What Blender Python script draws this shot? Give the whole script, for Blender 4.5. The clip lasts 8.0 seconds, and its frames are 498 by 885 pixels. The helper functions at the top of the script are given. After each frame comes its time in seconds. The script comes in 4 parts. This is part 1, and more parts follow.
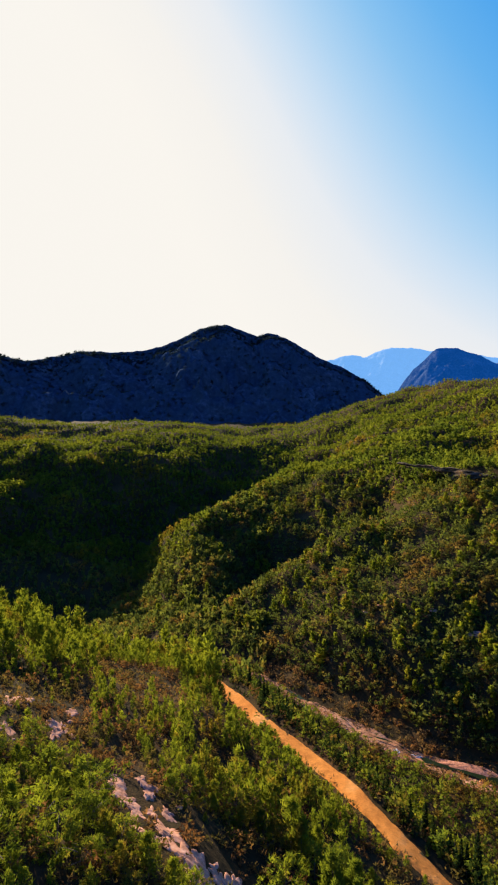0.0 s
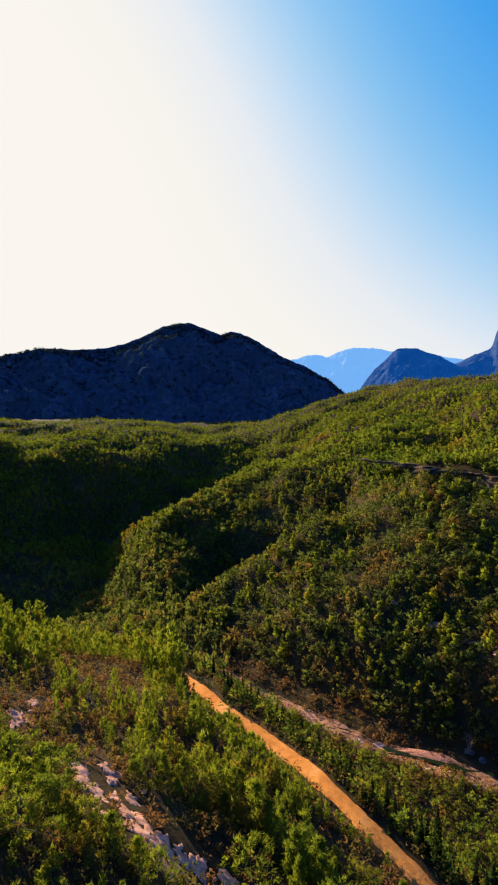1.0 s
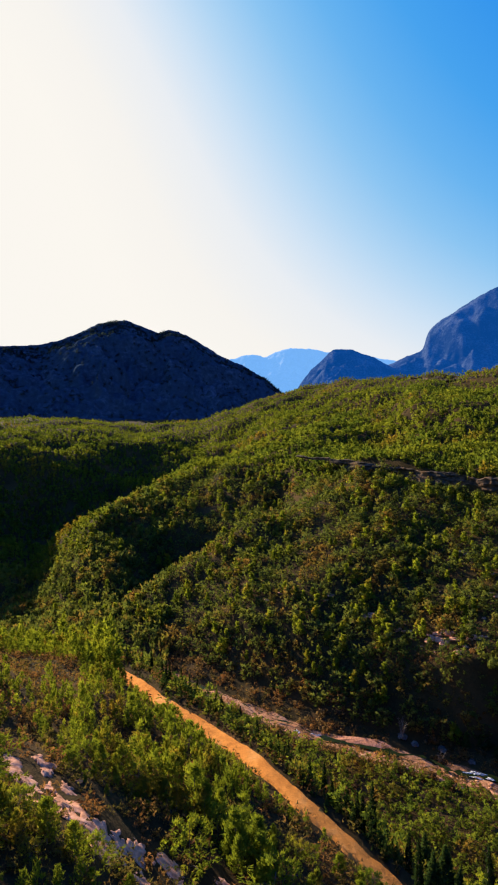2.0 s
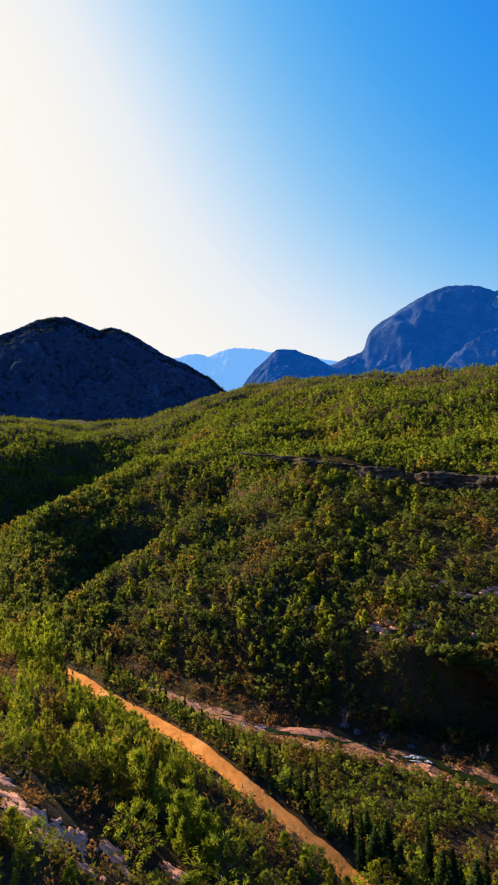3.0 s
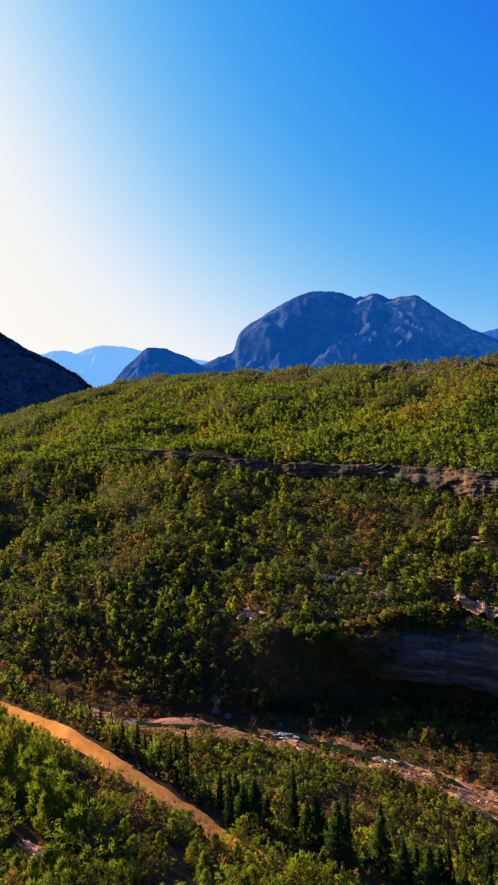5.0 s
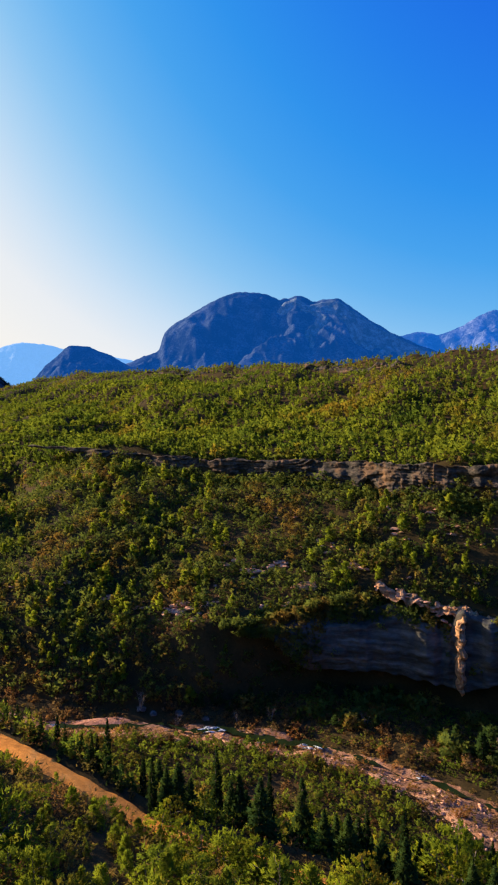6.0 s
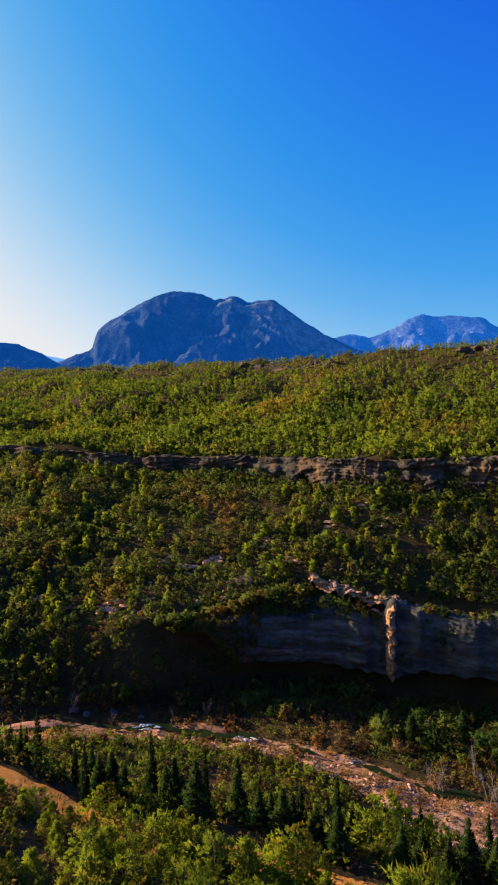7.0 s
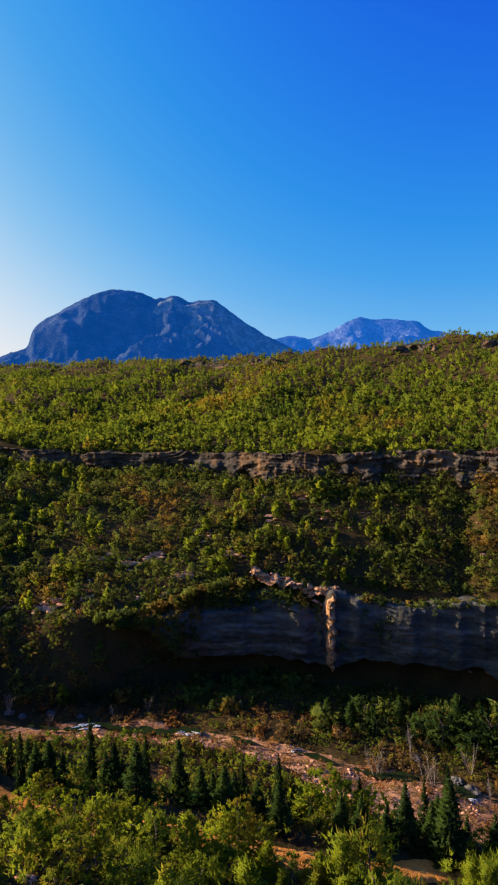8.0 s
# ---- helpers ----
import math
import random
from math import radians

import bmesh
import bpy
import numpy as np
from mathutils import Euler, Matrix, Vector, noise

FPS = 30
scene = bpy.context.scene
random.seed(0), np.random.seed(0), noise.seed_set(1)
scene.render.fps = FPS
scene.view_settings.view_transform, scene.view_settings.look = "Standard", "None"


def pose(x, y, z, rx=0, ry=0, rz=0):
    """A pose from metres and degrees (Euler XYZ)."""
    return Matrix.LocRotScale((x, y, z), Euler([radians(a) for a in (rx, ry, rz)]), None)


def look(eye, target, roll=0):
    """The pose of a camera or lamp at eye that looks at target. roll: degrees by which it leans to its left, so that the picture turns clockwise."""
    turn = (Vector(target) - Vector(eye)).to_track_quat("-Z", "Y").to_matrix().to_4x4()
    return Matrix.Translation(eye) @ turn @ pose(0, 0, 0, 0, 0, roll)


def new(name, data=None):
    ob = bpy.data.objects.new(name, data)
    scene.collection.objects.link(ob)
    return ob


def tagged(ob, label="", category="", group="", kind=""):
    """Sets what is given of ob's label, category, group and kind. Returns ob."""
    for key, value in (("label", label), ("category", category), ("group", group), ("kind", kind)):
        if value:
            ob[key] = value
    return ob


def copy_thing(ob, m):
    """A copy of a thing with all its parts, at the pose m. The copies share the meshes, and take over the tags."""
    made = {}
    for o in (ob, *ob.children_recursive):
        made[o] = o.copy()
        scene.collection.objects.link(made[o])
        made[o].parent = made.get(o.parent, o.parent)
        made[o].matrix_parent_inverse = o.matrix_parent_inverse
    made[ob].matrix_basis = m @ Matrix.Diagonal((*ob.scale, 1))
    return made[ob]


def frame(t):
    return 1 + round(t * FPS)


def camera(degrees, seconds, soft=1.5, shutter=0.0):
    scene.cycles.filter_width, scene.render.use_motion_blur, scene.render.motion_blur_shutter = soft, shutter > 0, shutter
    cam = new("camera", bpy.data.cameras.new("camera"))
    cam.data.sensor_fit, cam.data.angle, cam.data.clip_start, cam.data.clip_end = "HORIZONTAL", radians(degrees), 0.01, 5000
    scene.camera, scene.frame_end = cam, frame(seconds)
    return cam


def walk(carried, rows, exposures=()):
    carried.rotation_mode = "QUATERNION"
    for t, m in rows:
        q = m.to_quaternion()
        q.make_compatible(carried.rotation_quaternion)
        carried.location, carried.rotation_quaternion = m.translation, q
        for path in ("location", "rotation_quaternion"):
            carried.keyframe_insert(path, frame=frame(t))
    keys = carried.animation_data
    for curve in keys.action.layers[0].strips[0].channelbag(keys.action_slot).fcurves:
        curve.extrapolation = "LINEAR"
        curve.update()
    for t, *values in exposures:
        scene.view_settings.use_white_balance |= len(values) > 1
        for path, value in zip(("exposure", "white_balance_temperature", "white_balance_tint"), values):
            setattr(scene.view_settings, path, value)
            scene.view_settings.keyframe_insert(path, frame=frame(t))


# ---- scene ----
# World: the river lies near z = 0, +y is the bearing at which the flight starts, bearings grow to the right.
cam = camera(44.38, 8.0, soft=2.1)
DATUM = 107.0
PATH = (
    (0.0, 0.41, 0.17, 0.34, 0.341, -1.159, 0.132),
    (0.5, 0.40, 0.17, -0.54, 1.305, -1.185, 0.103),
    (1.0, 0.36, 0.04, -1.33, 3.769, -1.225, 0.133),
    (1.5, 0.36, -0.07, -2.16, 6.778, -1.237, 0.133),
    (3.0, 0.38, -0.04, -4.85, 14.806, -1.251, 0.079),
    (3.5, 0.48, -0.06, -5.74, 17.617, -1.272, 0.045),
    (4.0, 0.55, -0.12, -6.62, 20.469, -1.265, 0.041),
    (4.5, 0.68, -0.14, -7.59, 23.479, -1.260, 0.038),
    (6.0, 1.19, -0.53, -10.84, 33.720, -1.196, -0.052),
    (6.5, 1.13, -0.74, -11.75, 36.873, -1.190, -0.057),
    (7.0, 1.21, -0.77, -12.94, 39.744, -1.156, -0.077),
    (7.5, 1.21, -0.78, -14.17, 42.433, -1.106, -0.109),
    (8.0, 1.25, -0.84, -15.32, 45.234, -1.100, -0.160),
)
walk(
    cam,
    [(t, pose(x, y, z + DATUM, 90 + pitch, 0, -yaw) @ pose(0, 0, 0, 0, 0, roll)) for t, x, y, z, yaw, pitch, roll in PATH],
    exposures=[(0.0, 0.98), (3.0, 1.02), (4.5, 1.05), (6.0, 1.0), (8.0, 0.96)],
)

# ---------------------------------------------------------------- light
SUN_AZ, SUN_EL = -30.0, 20.0
world = bpy.data.worlds.new("daylight")
scene.world = world
world.use_nodes = True
wn = world.node_tree
sky = wn.nodes.new("ShaderNodeTexSky")
sky.sky_type = "NISHITA"
sky.sun_disc = False
sky.sun_elevation, sky.sun_rotation = radians(SUN_EL), radians(SUN_AZ)
sky.altitude, sky.air_density, sky.dust_density, sky.ozone_density = 100, 1.0, 2.15, 2.0
bg = wn.nodes["Background"]
bg.inputs["Strength"].default_value = 1.0
# the sky's brightness graded from deep blue through haze to the cream glow round the sun
SKY_TONES = (
    (0.72, (0.0091, 0.0953, 0.7305)), (0.85, (0.0116, 0.1384, 0.7682)), (1.05, (0.0185, 0.2122, 0.8148)), (1.3, (0.0307, 0.2918, 0.8388)),
    (1.6, (0.0648, 0.3663, 0.855)), (1.95, (0.1413, 0.4564, 0.8714)), (2.35, (0.2623, 0.5583, 0.8879)), (2.85, (0.4452, 0.6724, 0.9047)),
    (3.4, (0.6308, 0.7682, 0.9131)), (4.2, (0.8228, 0.855, 0.8963)), (6.0, (0.9301, 0.9047, 0.8632)), (9.0, (0.9647, 0.9301, 0.8714)),
)
split, octave, tone = wn.nodes.new("ShaderNodeSeparateColor"), wn.nodes.new("ShaderNodeMath"), wn.nodes.new("ShaderNodeValToRGB")
span = wn.nodes.new("ShaderNodeMapRange")
octave.operation, octave.inputs[1].default_value = "LOGARITHM", 2.0
span.inputs["From Min"].default_value, span.inputs["From Max"].default_value = math.log2(0.72), math.log2(9.0)
wn.links.new(sky.outputs[0], split.inputs[0])
wn.links.new(split.outputs[0], octave.inputs[0])
wn.links.new(octave.outputs[0], span.inputs["Value"])
wn.links.new(span.outputs[0], tone.inputs["Fac"])
stops = tone.color_ramp.elements
while len(stops) < len(SKY_TONES):
    stops.new(0.5)
for stop, (level, colour) in zip(stops, SKY_TONES):
    stop.position = math.log2(level / 0.72) / math.log2(9.0 / 0.72)
    stop.color = (*(c / 2.0 for c in colour), 1)
wn.links.new(tone.outputs["Color"], bg.inputs["Color"])

sun_data = bpy.data.lights.new("sun", "SUN")
sun_data.energy, sun_data.angle, sun_data.color = 5.0, radians(0.5), (1.0, 0.85, 0.62)
sun = new("sun", sun_data)
a, e = radians(SUN_AZ), radians(SUN_EL)
sun.matrix_world = look((0, 0, 400), (-math.sin(a) * math.cos(e) * 100, -math.cos(a) * math.cos(e) * 100, 400 - 100 * math.sin(e)))


# ---------------------------------------------------------------- materials
def nodes_of(name):
    m = bpy.data.materials.new(name)
    m.use_nodes = True
    nt = m.node_tree
    return m, nt, nt.nodes["Principled BSDF"], nt.nodes["Material Output"]


def add(nt, kind, **values):
    n = nt.nodes.new(kind)
    for key, value in values.items():
        n.inputs[key.replace("_", " ")].default_value = value
    return n


def noise_node(nt, scale, detail=6, rough=0.6, where=None):
    n = add(nt, "ShaderNodeTexNoise", Scale=scale, Detail=detail, Roughness=rough)
    nt.links.new(where or position(nt), n.inputs["Vector"])
    return n.outputs["Fac"]


def position(nt):
    for n in nt.nodes:
        if n.bl_idname == "ShaderNodeNewGeometry":
            return n.outputs["Position"]
    return nt.nodes.new("ShaderNodeNewGeometry").outputs["Position"]


def ramp(nt, fac, stops):
    n = nt.nodes.new("ShaderNodeValToRGB")
    els = n.color_ramp.elements
    while len(els) < len(stops):
        els.new(0.5)
    for el, (p, c) in zip(els, stops):
        el.position, el.color = p, (*c, 1) if len(c) == 3 else c
    nt.links.new(fac, n.inputs["Fac"])
    return n.outputs["Color"]


def mix(nt, fac, a, b, blend="MIX"):
    n = nt.nodes.new("ShaderNodeMix")
    n.data_type, n.blend_type = "RGBA", blend
    for value, socket in ((fac, n.inputs[0]), (a, n.inputs[6]), (b, n.inputs[7])):
        if isinstance(value, (int, float)):
            socket.default_value = value
        elif isinstance(value, tuple):
            socket.default_value = (*value, 1)
        else:
            nt.links.new(value, socket)
    return n.outputs[2]


def bump(nt, bsdf, height, strength, distance):
    n = add(nt, "ShaderNodeBump", Strength=strength, Distance=distance)
    nt.links.new(height, n.inputs["Height"])
    nt.links.new(n.outputs[0], bsdf.inputs["Normal"])


def rock_material(name, dark, mid, light, scale=0.25, warm=(0.36, 0.22, 0.12), stretch=2.6):
    m, nt, b, _ = nodes_of(name)
    pos = position(nt)
    mapn = nt.nodes.new("ShaderNodeMapping")
    mapn.inputs["Scale"].default_value = (1, 1, stretch)
    nt.links.new(pos, mapn.inputs[0])
    big = noise_node(nt, scale, 8, 0.65, mapn.outputs[0])
    col = ramp(nt, big, ((0.3, dark), (0.5, mid), (0.68, light)))
    stain = noise_node(nt, scale * 0.35, 5, 0.6)
    col = mix(nt, ramp(nt, stain, ((0.5, (0, 0, 0)), (0.68, (0.6, 0.6, 0.6)))), col, warm)
    fine = noise_node(nt, scale * 9, 6, 0.7)
    col = mix(nt, 0.35, col, ramp(nt, fine, ((0.3, (0.25, 0.25, 0.25)), (0.7, (1, 1, 1)))), "MULTIPLY")
    nt.links.new(col, b.inputs["Base Color"])
    b.inputs["Roughness"].default_value = 0.9
    b.inputs["Specular IOR Level"].default_value = 0.05
    both = mix(nt, 0.5, big, fine)
    bump(nt, b, both, 0.9, 0.045 / scale)
    return m


def foliage_material(name, deep, fresh, dry, dry_share=0.2, light=0.45, patch=0.16):
    """Leaves that let light through; colour drifts from plant to plant and from leaf to leaf."""
    m, nt, b, out = nodes_of(name)
    plant = noise_node(nt, patch, 3, 0.7)
    col = ramp(nt, plant, ((0.32, deep), (0.66, fresh)))
    drier = noise_node(nt, patch * 0.45, 4, 0.75)
    col = mix(nt, ramp(nt, drier, ((0.62 - dry_share * 0.5, (0, 0, 0)), (0.72 - dry_share * 0.4, (1, 1, 1)))), col, dry)
    geo = [n for n in nt.nodes if n.bl_idname == "ShaderNodeNewGeometry"][0]
    leaf = ramp(nt, geo.outputs["Random Per Island"], ((0.0, (0.82, 0.84, 0.9)), (1.0, (1.12, 1.1, 1.1))))
    col = mix(nt, 1.0, col, leaf, "MULTIPLY")
    d, t = nt.nodes.new("ShaderNodeBsdfDiffuse"), nt.nodes.new("ShaderNodeBsdfTranslucent")
    nt.links.new(col, d.inputs["Color"])
    nt.links.new(mix(nt, 1.0, col, (1.4, 1.28, 0.95), "MULTIPLY"), t.inputs["Color"])
    s = nt.nodes.new("ShaderNodeMixShader")
    s.inputs[0].default_value = light
    nt.links.new(d.outputs[0], s.inputs[1])
    nt.links.new(t.outputs[0], s.inputs[2])
    nt.links.new(s.outputs[0], out.inputs["Surface"])
    nt.nodes.remove(b)
    return m


def ground_material():
    m, nt, b, _ = nodes_of("scrub_soil")
    big = noise_node(nt, 0.045, 6, 0.65)
    col = ramp(nt, big, ((0.3, (0.028, 0.022, 0.010)), (0.5, (0.065, 0.042, 0.018)), (0.7, (0.12, 0.062, 0.026))))
    fine = noise_node(nt, 1.3, 7, 0.7)
    col = mix(nt, 0.7, col, ramp(nt, fine, ((0.3, (0.35, 0.4, 0.25)), (0.7, (1.2, 1.1, 0.9)))), "MULTIPLY")
    stone = noise_node(nt, 0.22, 9, 0.72)
    col = mix(nt, ramp(nt, stone, ((0.66, (0, 0, 0)), (0.71, (1, 1, 1)))), col, (0.28, 0.20, 0.15))
    nt.links.new(col, b.inputs["Base Color"])
    b.inputs["Roughness"].default_value = 1.0
    b.inputs["Specular IOR Level"].default_value = 0.05
    bump(nt, b, mix(nt, 0.5, fine, stone), 1.0, 0.35)
    return m


def gravel_material(name, dark, mid, light, scale=0.12, green=(0.07, 0.055, 0.02)):
    m, nt, b, _ = nodes_of(name)
    big = noise_node(nt, scale, 7, 0.7)
    col = ramp(nt, big, ((0.32, dark), (0.5, mid), (0.66, light)))
    fine = noise_node(nt, 2.2, 6, 0.8)
    weeds = noise_node(nt, scale * 3.1, 6, 0.75)
    col = mix(nt, ramp(nt, weeds, ((0.54, (0, 0, 0)), (0.60, (1, 1, 1)))), col, green)
    col = mix(nt, 0.8, col, ramp(nt, fine, ((0.4, (0.2, 0.2, 0.2)), (0.6, (1.4, 1.4, 1.4)))), "MULTIPLY")
    nt.links.new(col, b.inputs["Base Color"])
    b.inputs["Roughness"].default_value = 0.95
    b.inputs["Specular IOR Level"].default_value = 0.05
    bump(nt, b, fine, 0.8, 0.08)
    return m


def mountain_material(name, wood, rock, share=0.55, scale=0.012, haze=None):
    m, nt, b, _ = nodes_of(name)
    big = noise_node(nt, scale, 9, 0.68)
    fine = noise_node(nt, scale * 9, 6, 0.7)
    mask = ramp(nt, mix(nt, 0.35, big, fine), ((share - 0.10, (0, 0, 0)), (share + 0.10, (1, 1, 1))))
    col = mix(nt, mask, wood, rock)
    col = mix(nt, 0.7, col, ramp(nt, fine, ((0.3, (0.45, 0.45, 0.45)), (0.7, (1.3, 1.3, 1.3)))), "MULTIPLY")
    nt.links.new(col, b.inputs["Base Color"])
    b.inputs["Roughness"].default_value = 1.0
    b.inputs["Specular IOR Level"].default_value = 0.0
    bump(nt, b, mix(nt, 0.5, big, fine), 1.0, 0.07 / scale)
    # aerial haze is put in as a blue glow of the rock itself
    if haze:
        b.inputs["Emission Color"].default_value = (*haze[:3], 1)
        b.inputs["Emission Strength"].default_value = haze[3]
    return m


def bark_material():
    m, nt, b, _ = nodes_of("bark")
    n = noise_node(nt, 6, 5, 0.7)
    nt.links.new(ramp(nt, n, ((0.3, (0.06, 0.04, 0.028)), (0.7, (0.2, 0.14, 0.1)))), b.inputs["Base Color"])
    b.inputs["Roughness"].default_value = 0.95
    bump(nt, b, n, 0.8, 0.05)
    return m


def water_material():
    m, nt, b, _ = nodes_of("river_water")
    n = noise_node(nt, 0.12, 4, 0.6)
    nt.links.new(ramp(nt, n, ((0.35, (0.008, 0.015, 0.005)), (0.65, (0.02, 0.03, 0.009)))), b.inputs["Base Color"])
    b.inputs["Roughness"].default_value = 0.2
    b.inputs["IOR"].default_value = 1.33
    bump(nt, b, noise_node(nt, 1.6, 5, 0.7), 0.35, 0.12)
    return m


def foam_material():
    m, nt, b, _ = nodes_of("white_water")
    n = noise_node(nt, 1.5, 6, 0.75)
    nt.links.new(ramp(nt, n, ((0.4, (0.14, 0.14, 0.12)), (0.55, (0.86, 0.83, 0.79)))), b.inputs["Base Color"])
    b.inputs["Roughness"].default_value = 0.5
    bump(nt, b, n, 0.8, 0.2)
    return m


def road_material():
    m, nt, b, _ = nodes_of("dirt_road")
    big = noise_node(nt, 0.22, 6, 0.65)
    col = ramp(nt, big, ((0.3, (0.56, 0.20, 0.038)), (0.55, (0.76, 0.30, 0.06)), (0.75, (0.84, 0.42, 0.13))))
    fine = noise_node(nt, 3.5, 6, 0.75)
    col = mix(nt, 0.5, col, ramp(nt, fine, ((0.3, (0.6, 0.58, 0.55)), (0.7, (1.15, 1.12, 1.1)))), "MULTIPLY")
    nt.links.new(col, b.inputs["Base Color"])
    b.inputs["Roughness"].default_value = 0.97
    b.inputs["Specular IOR Level"].default_value = 0.05
    clods = noise_node(nt, 0.9, 6, 0.7)
    col = mix(nt, 0.45, col, ramp(nt, clods, ((0.35, (0.6, 0.5, 0.42)), (0.65, (1.15, 1.12, 1.1)))), "MULTIPLY")
    nt.links.new(col, b.inputs["Base Color"])
    bump(nt, b, mix(nt, 0.5, fine, clods), 1.0, 0.3)
    return m


SOIL = ground_material()
ROAD = road_material()
GRAVEL = gravel_material("river_gravel", (0.16, 0.075, 0.036), (0.44, 0.20, 0.10), (0.66, 0.35, 0.20))
SAND = gravel_material("pale_sandbar", (0.42, 0.165, 0.09), (0.54, 0.23, 0.13), (0.64, 0.30, 0.18), 0.12, (0.46, 0.19, 0.10))
WATER, FOAM, BARK = water_material(), foam_material(), bark_material()
LIMESTONE = rock_material("limestone", (0.22, 0.10, 0.06), (0.66, 0.31, 0.18), (0.84, 0.47, 0.31), 1.4, (0.42, 0.2, 0.11), 1.0)
# ochre rock, brightened for the sun on the pillar and ledge
LIT_OCHRE = rock_material("lit_ochre_rock", (0.22, 0.10, 0.05), (0.50, 0.25, 0.12), (0.68, 0.40, 0.24), 0.7, (0.55, 0.22, 0.07), 1.2)
# cliff colours darkened for the shade on the face
SHADED_CLIFF = rock_material("shaded_cliff_rock", (0.035, 0.032, 0.027), (0.09, 0.083, 0.07), (0.18, 0.16, 0.135), 0.07, (0.17, 0.11, 0.07), 6.0)
# dark tones hold the band's shade, warm ones its sunlit facets
SHADED_BAND = rock_material("shaded_band_rock", (0.022, 0.02, 0.018), (0.065, 0.053, 0.043), (0.18, 0.125, 0.09), 0.28, (0.40, 0.20, 0.09))
GREY_ROCK = rock_material("grey_boulder_rock", (0.04, 0.038, 0.034), (0.11, 0.10, 0.09), (0.24, 0.21, 0.18), 0.6, (0.16, 0.11, 0.07))
PINE = foliage_material("pine_needles", (0.11, 0.15, 0.016), (0.235, 0.27, 0.02), (0.27, 0.195, 0.026), 0.16, 0.5, 0.25)
FAR_PINE = foliage_material("forest_needles", (0.085, 0.124, 0.017), (0.178, 0.203, 0.019), (0.24, 0.165, 0.022), 0.12, 0.5, 0.03)
SLOPE_LEAF = foliage_material("maquis_leaves", (0.06, 0.092, 0.024), (0.175, 0.195, 0.032), (0.24, 0.14, 0.034), 0.20, 0.44, 0.13)
SHRUB = foliage_material("dry_shrub", (0.10, 0.085, 0.026), (0.16, 0.13, 0.032), (0.20, 0.10, 0.038), 0.36, 0.46, 0.3)
TERRACE_LEAF = foliage_material("terrace_leaves", (0.085, 0.13, 0.018), (0.19, 0.215, 0.022), (0.24, 0.15, 0.03), 0.20, 0.5, 0.14)
CYPRESS = foliage_material("cypress_needles", (0.014, 0.028, 0.009), (0.032, 0.052, 0.012), (0.038, 0.046, 0.012), 0.05, 0.3, 0.4)
SPRUCE = foliage_material("dark_conifer_needles", (0.022, 0.045, 0.014), (0.055, 0.085, 0.018), (0.065, 0.072, 0.018), 0.05, 0.36, 0.3)
# needles tinted dark blue for the haze in front of the ridge
HAZE_BLUE_LEAF = foliage_material("haze_blue_needles", (0.015, 0.03, 0.035), (0.04, 0.06, 0.055), (0.05, 0.055, 0.05), 0.05, 0.3, 0.05)
RUSSET = foliage_material("russet_leaves", (0.12, 0.085, 0.04), (0.22, 0.135, 0.055), (0.28, 0.125, 0.04), 0.3, 0.46, 0.25)
WILLOW = foliage_material("willow_leaves", (0.12, 0.165, 0.014), (0.25, 0.275, 0.018), (0.29, 0.21, 0.022), 0.18, 0.54, 0.25)


# ---------------------------------------------------------------- land
def _hash(ix, iy, seed):
    n = (ix * 374761393 + iy * 668265263 + seed * 974634777) & 0x7FFFFFFF
    n = ((n ^ (n >> 13)) * 1274126177) & 0x7FFFFFFF
    return ((n ^ (n >> 16)) & 0xFFFF) / 65535.0 * 2 - 1


def vnoise(x, y, seed=0):
    ix, iy = np.floor(x).astype(np.int64), np.floor(y).astype(np.int64)
    fx, fy = x - ix, y - iy
    fx, fy = fx * fx * fx * (fx * (fx * 6 - 15) + 10), fy * fy * fy * (fy * (fy * 6 - 15) + 10)
    a, b = _hash(ix, iy, seed), _hash(ix + 1, iy, seed)
    c, d = _hash(ix, iy + 1, seed), _hash(ix + 1, iy + 1, seed)
    return (a + (b - a) * fx) * (1 - fy) + (c + (d - c) * fx) * fy


def fbm(x, y, octaves=4, seed=0, gain=0.5):
    total, amp = 0 * x, 1.0
    for k in range(octaves):
        total = total + amp * vnoise(x * 2**k + 17.3 * k, y * 2**k - 9.1 * k, seed + k)
        amp *= gain
    return total


def smooth(a, b, v):
    t = np.clip((v - a) / (b - a), 0, 1)
    return t * t * (3 - 2 * t)


BEARING = (-40, -30, -22, -16, -10, -5, 0, 5, 10, 15, 20, 25, 30, 36, 42, 48, 54, 60, 68, 80, 140, 220, 320)
AZ = np.arange(-180, 180.01, 0.25)


def line(values, blur=7):
    """A landform line given bearing by bearing, closed round the circle and rounded."""
    b = np.array(BEARING, float)
    v = np.array(values, float)
    v = np.r_[v, np.full(len(b) - len(v) - 1, v[-1]), v[0]] if len(v) < len(b) else v
    full = np.interp(AZ, np.r_[b - 360, b, b + 360], np.r_[v, v, v])
    k = np.hanning(blur + 2)[1:-1]
    return np.convolve(np.r_[full[-40:-1], full, full[1:40]], k / k.sum(), "same")[39:-39]


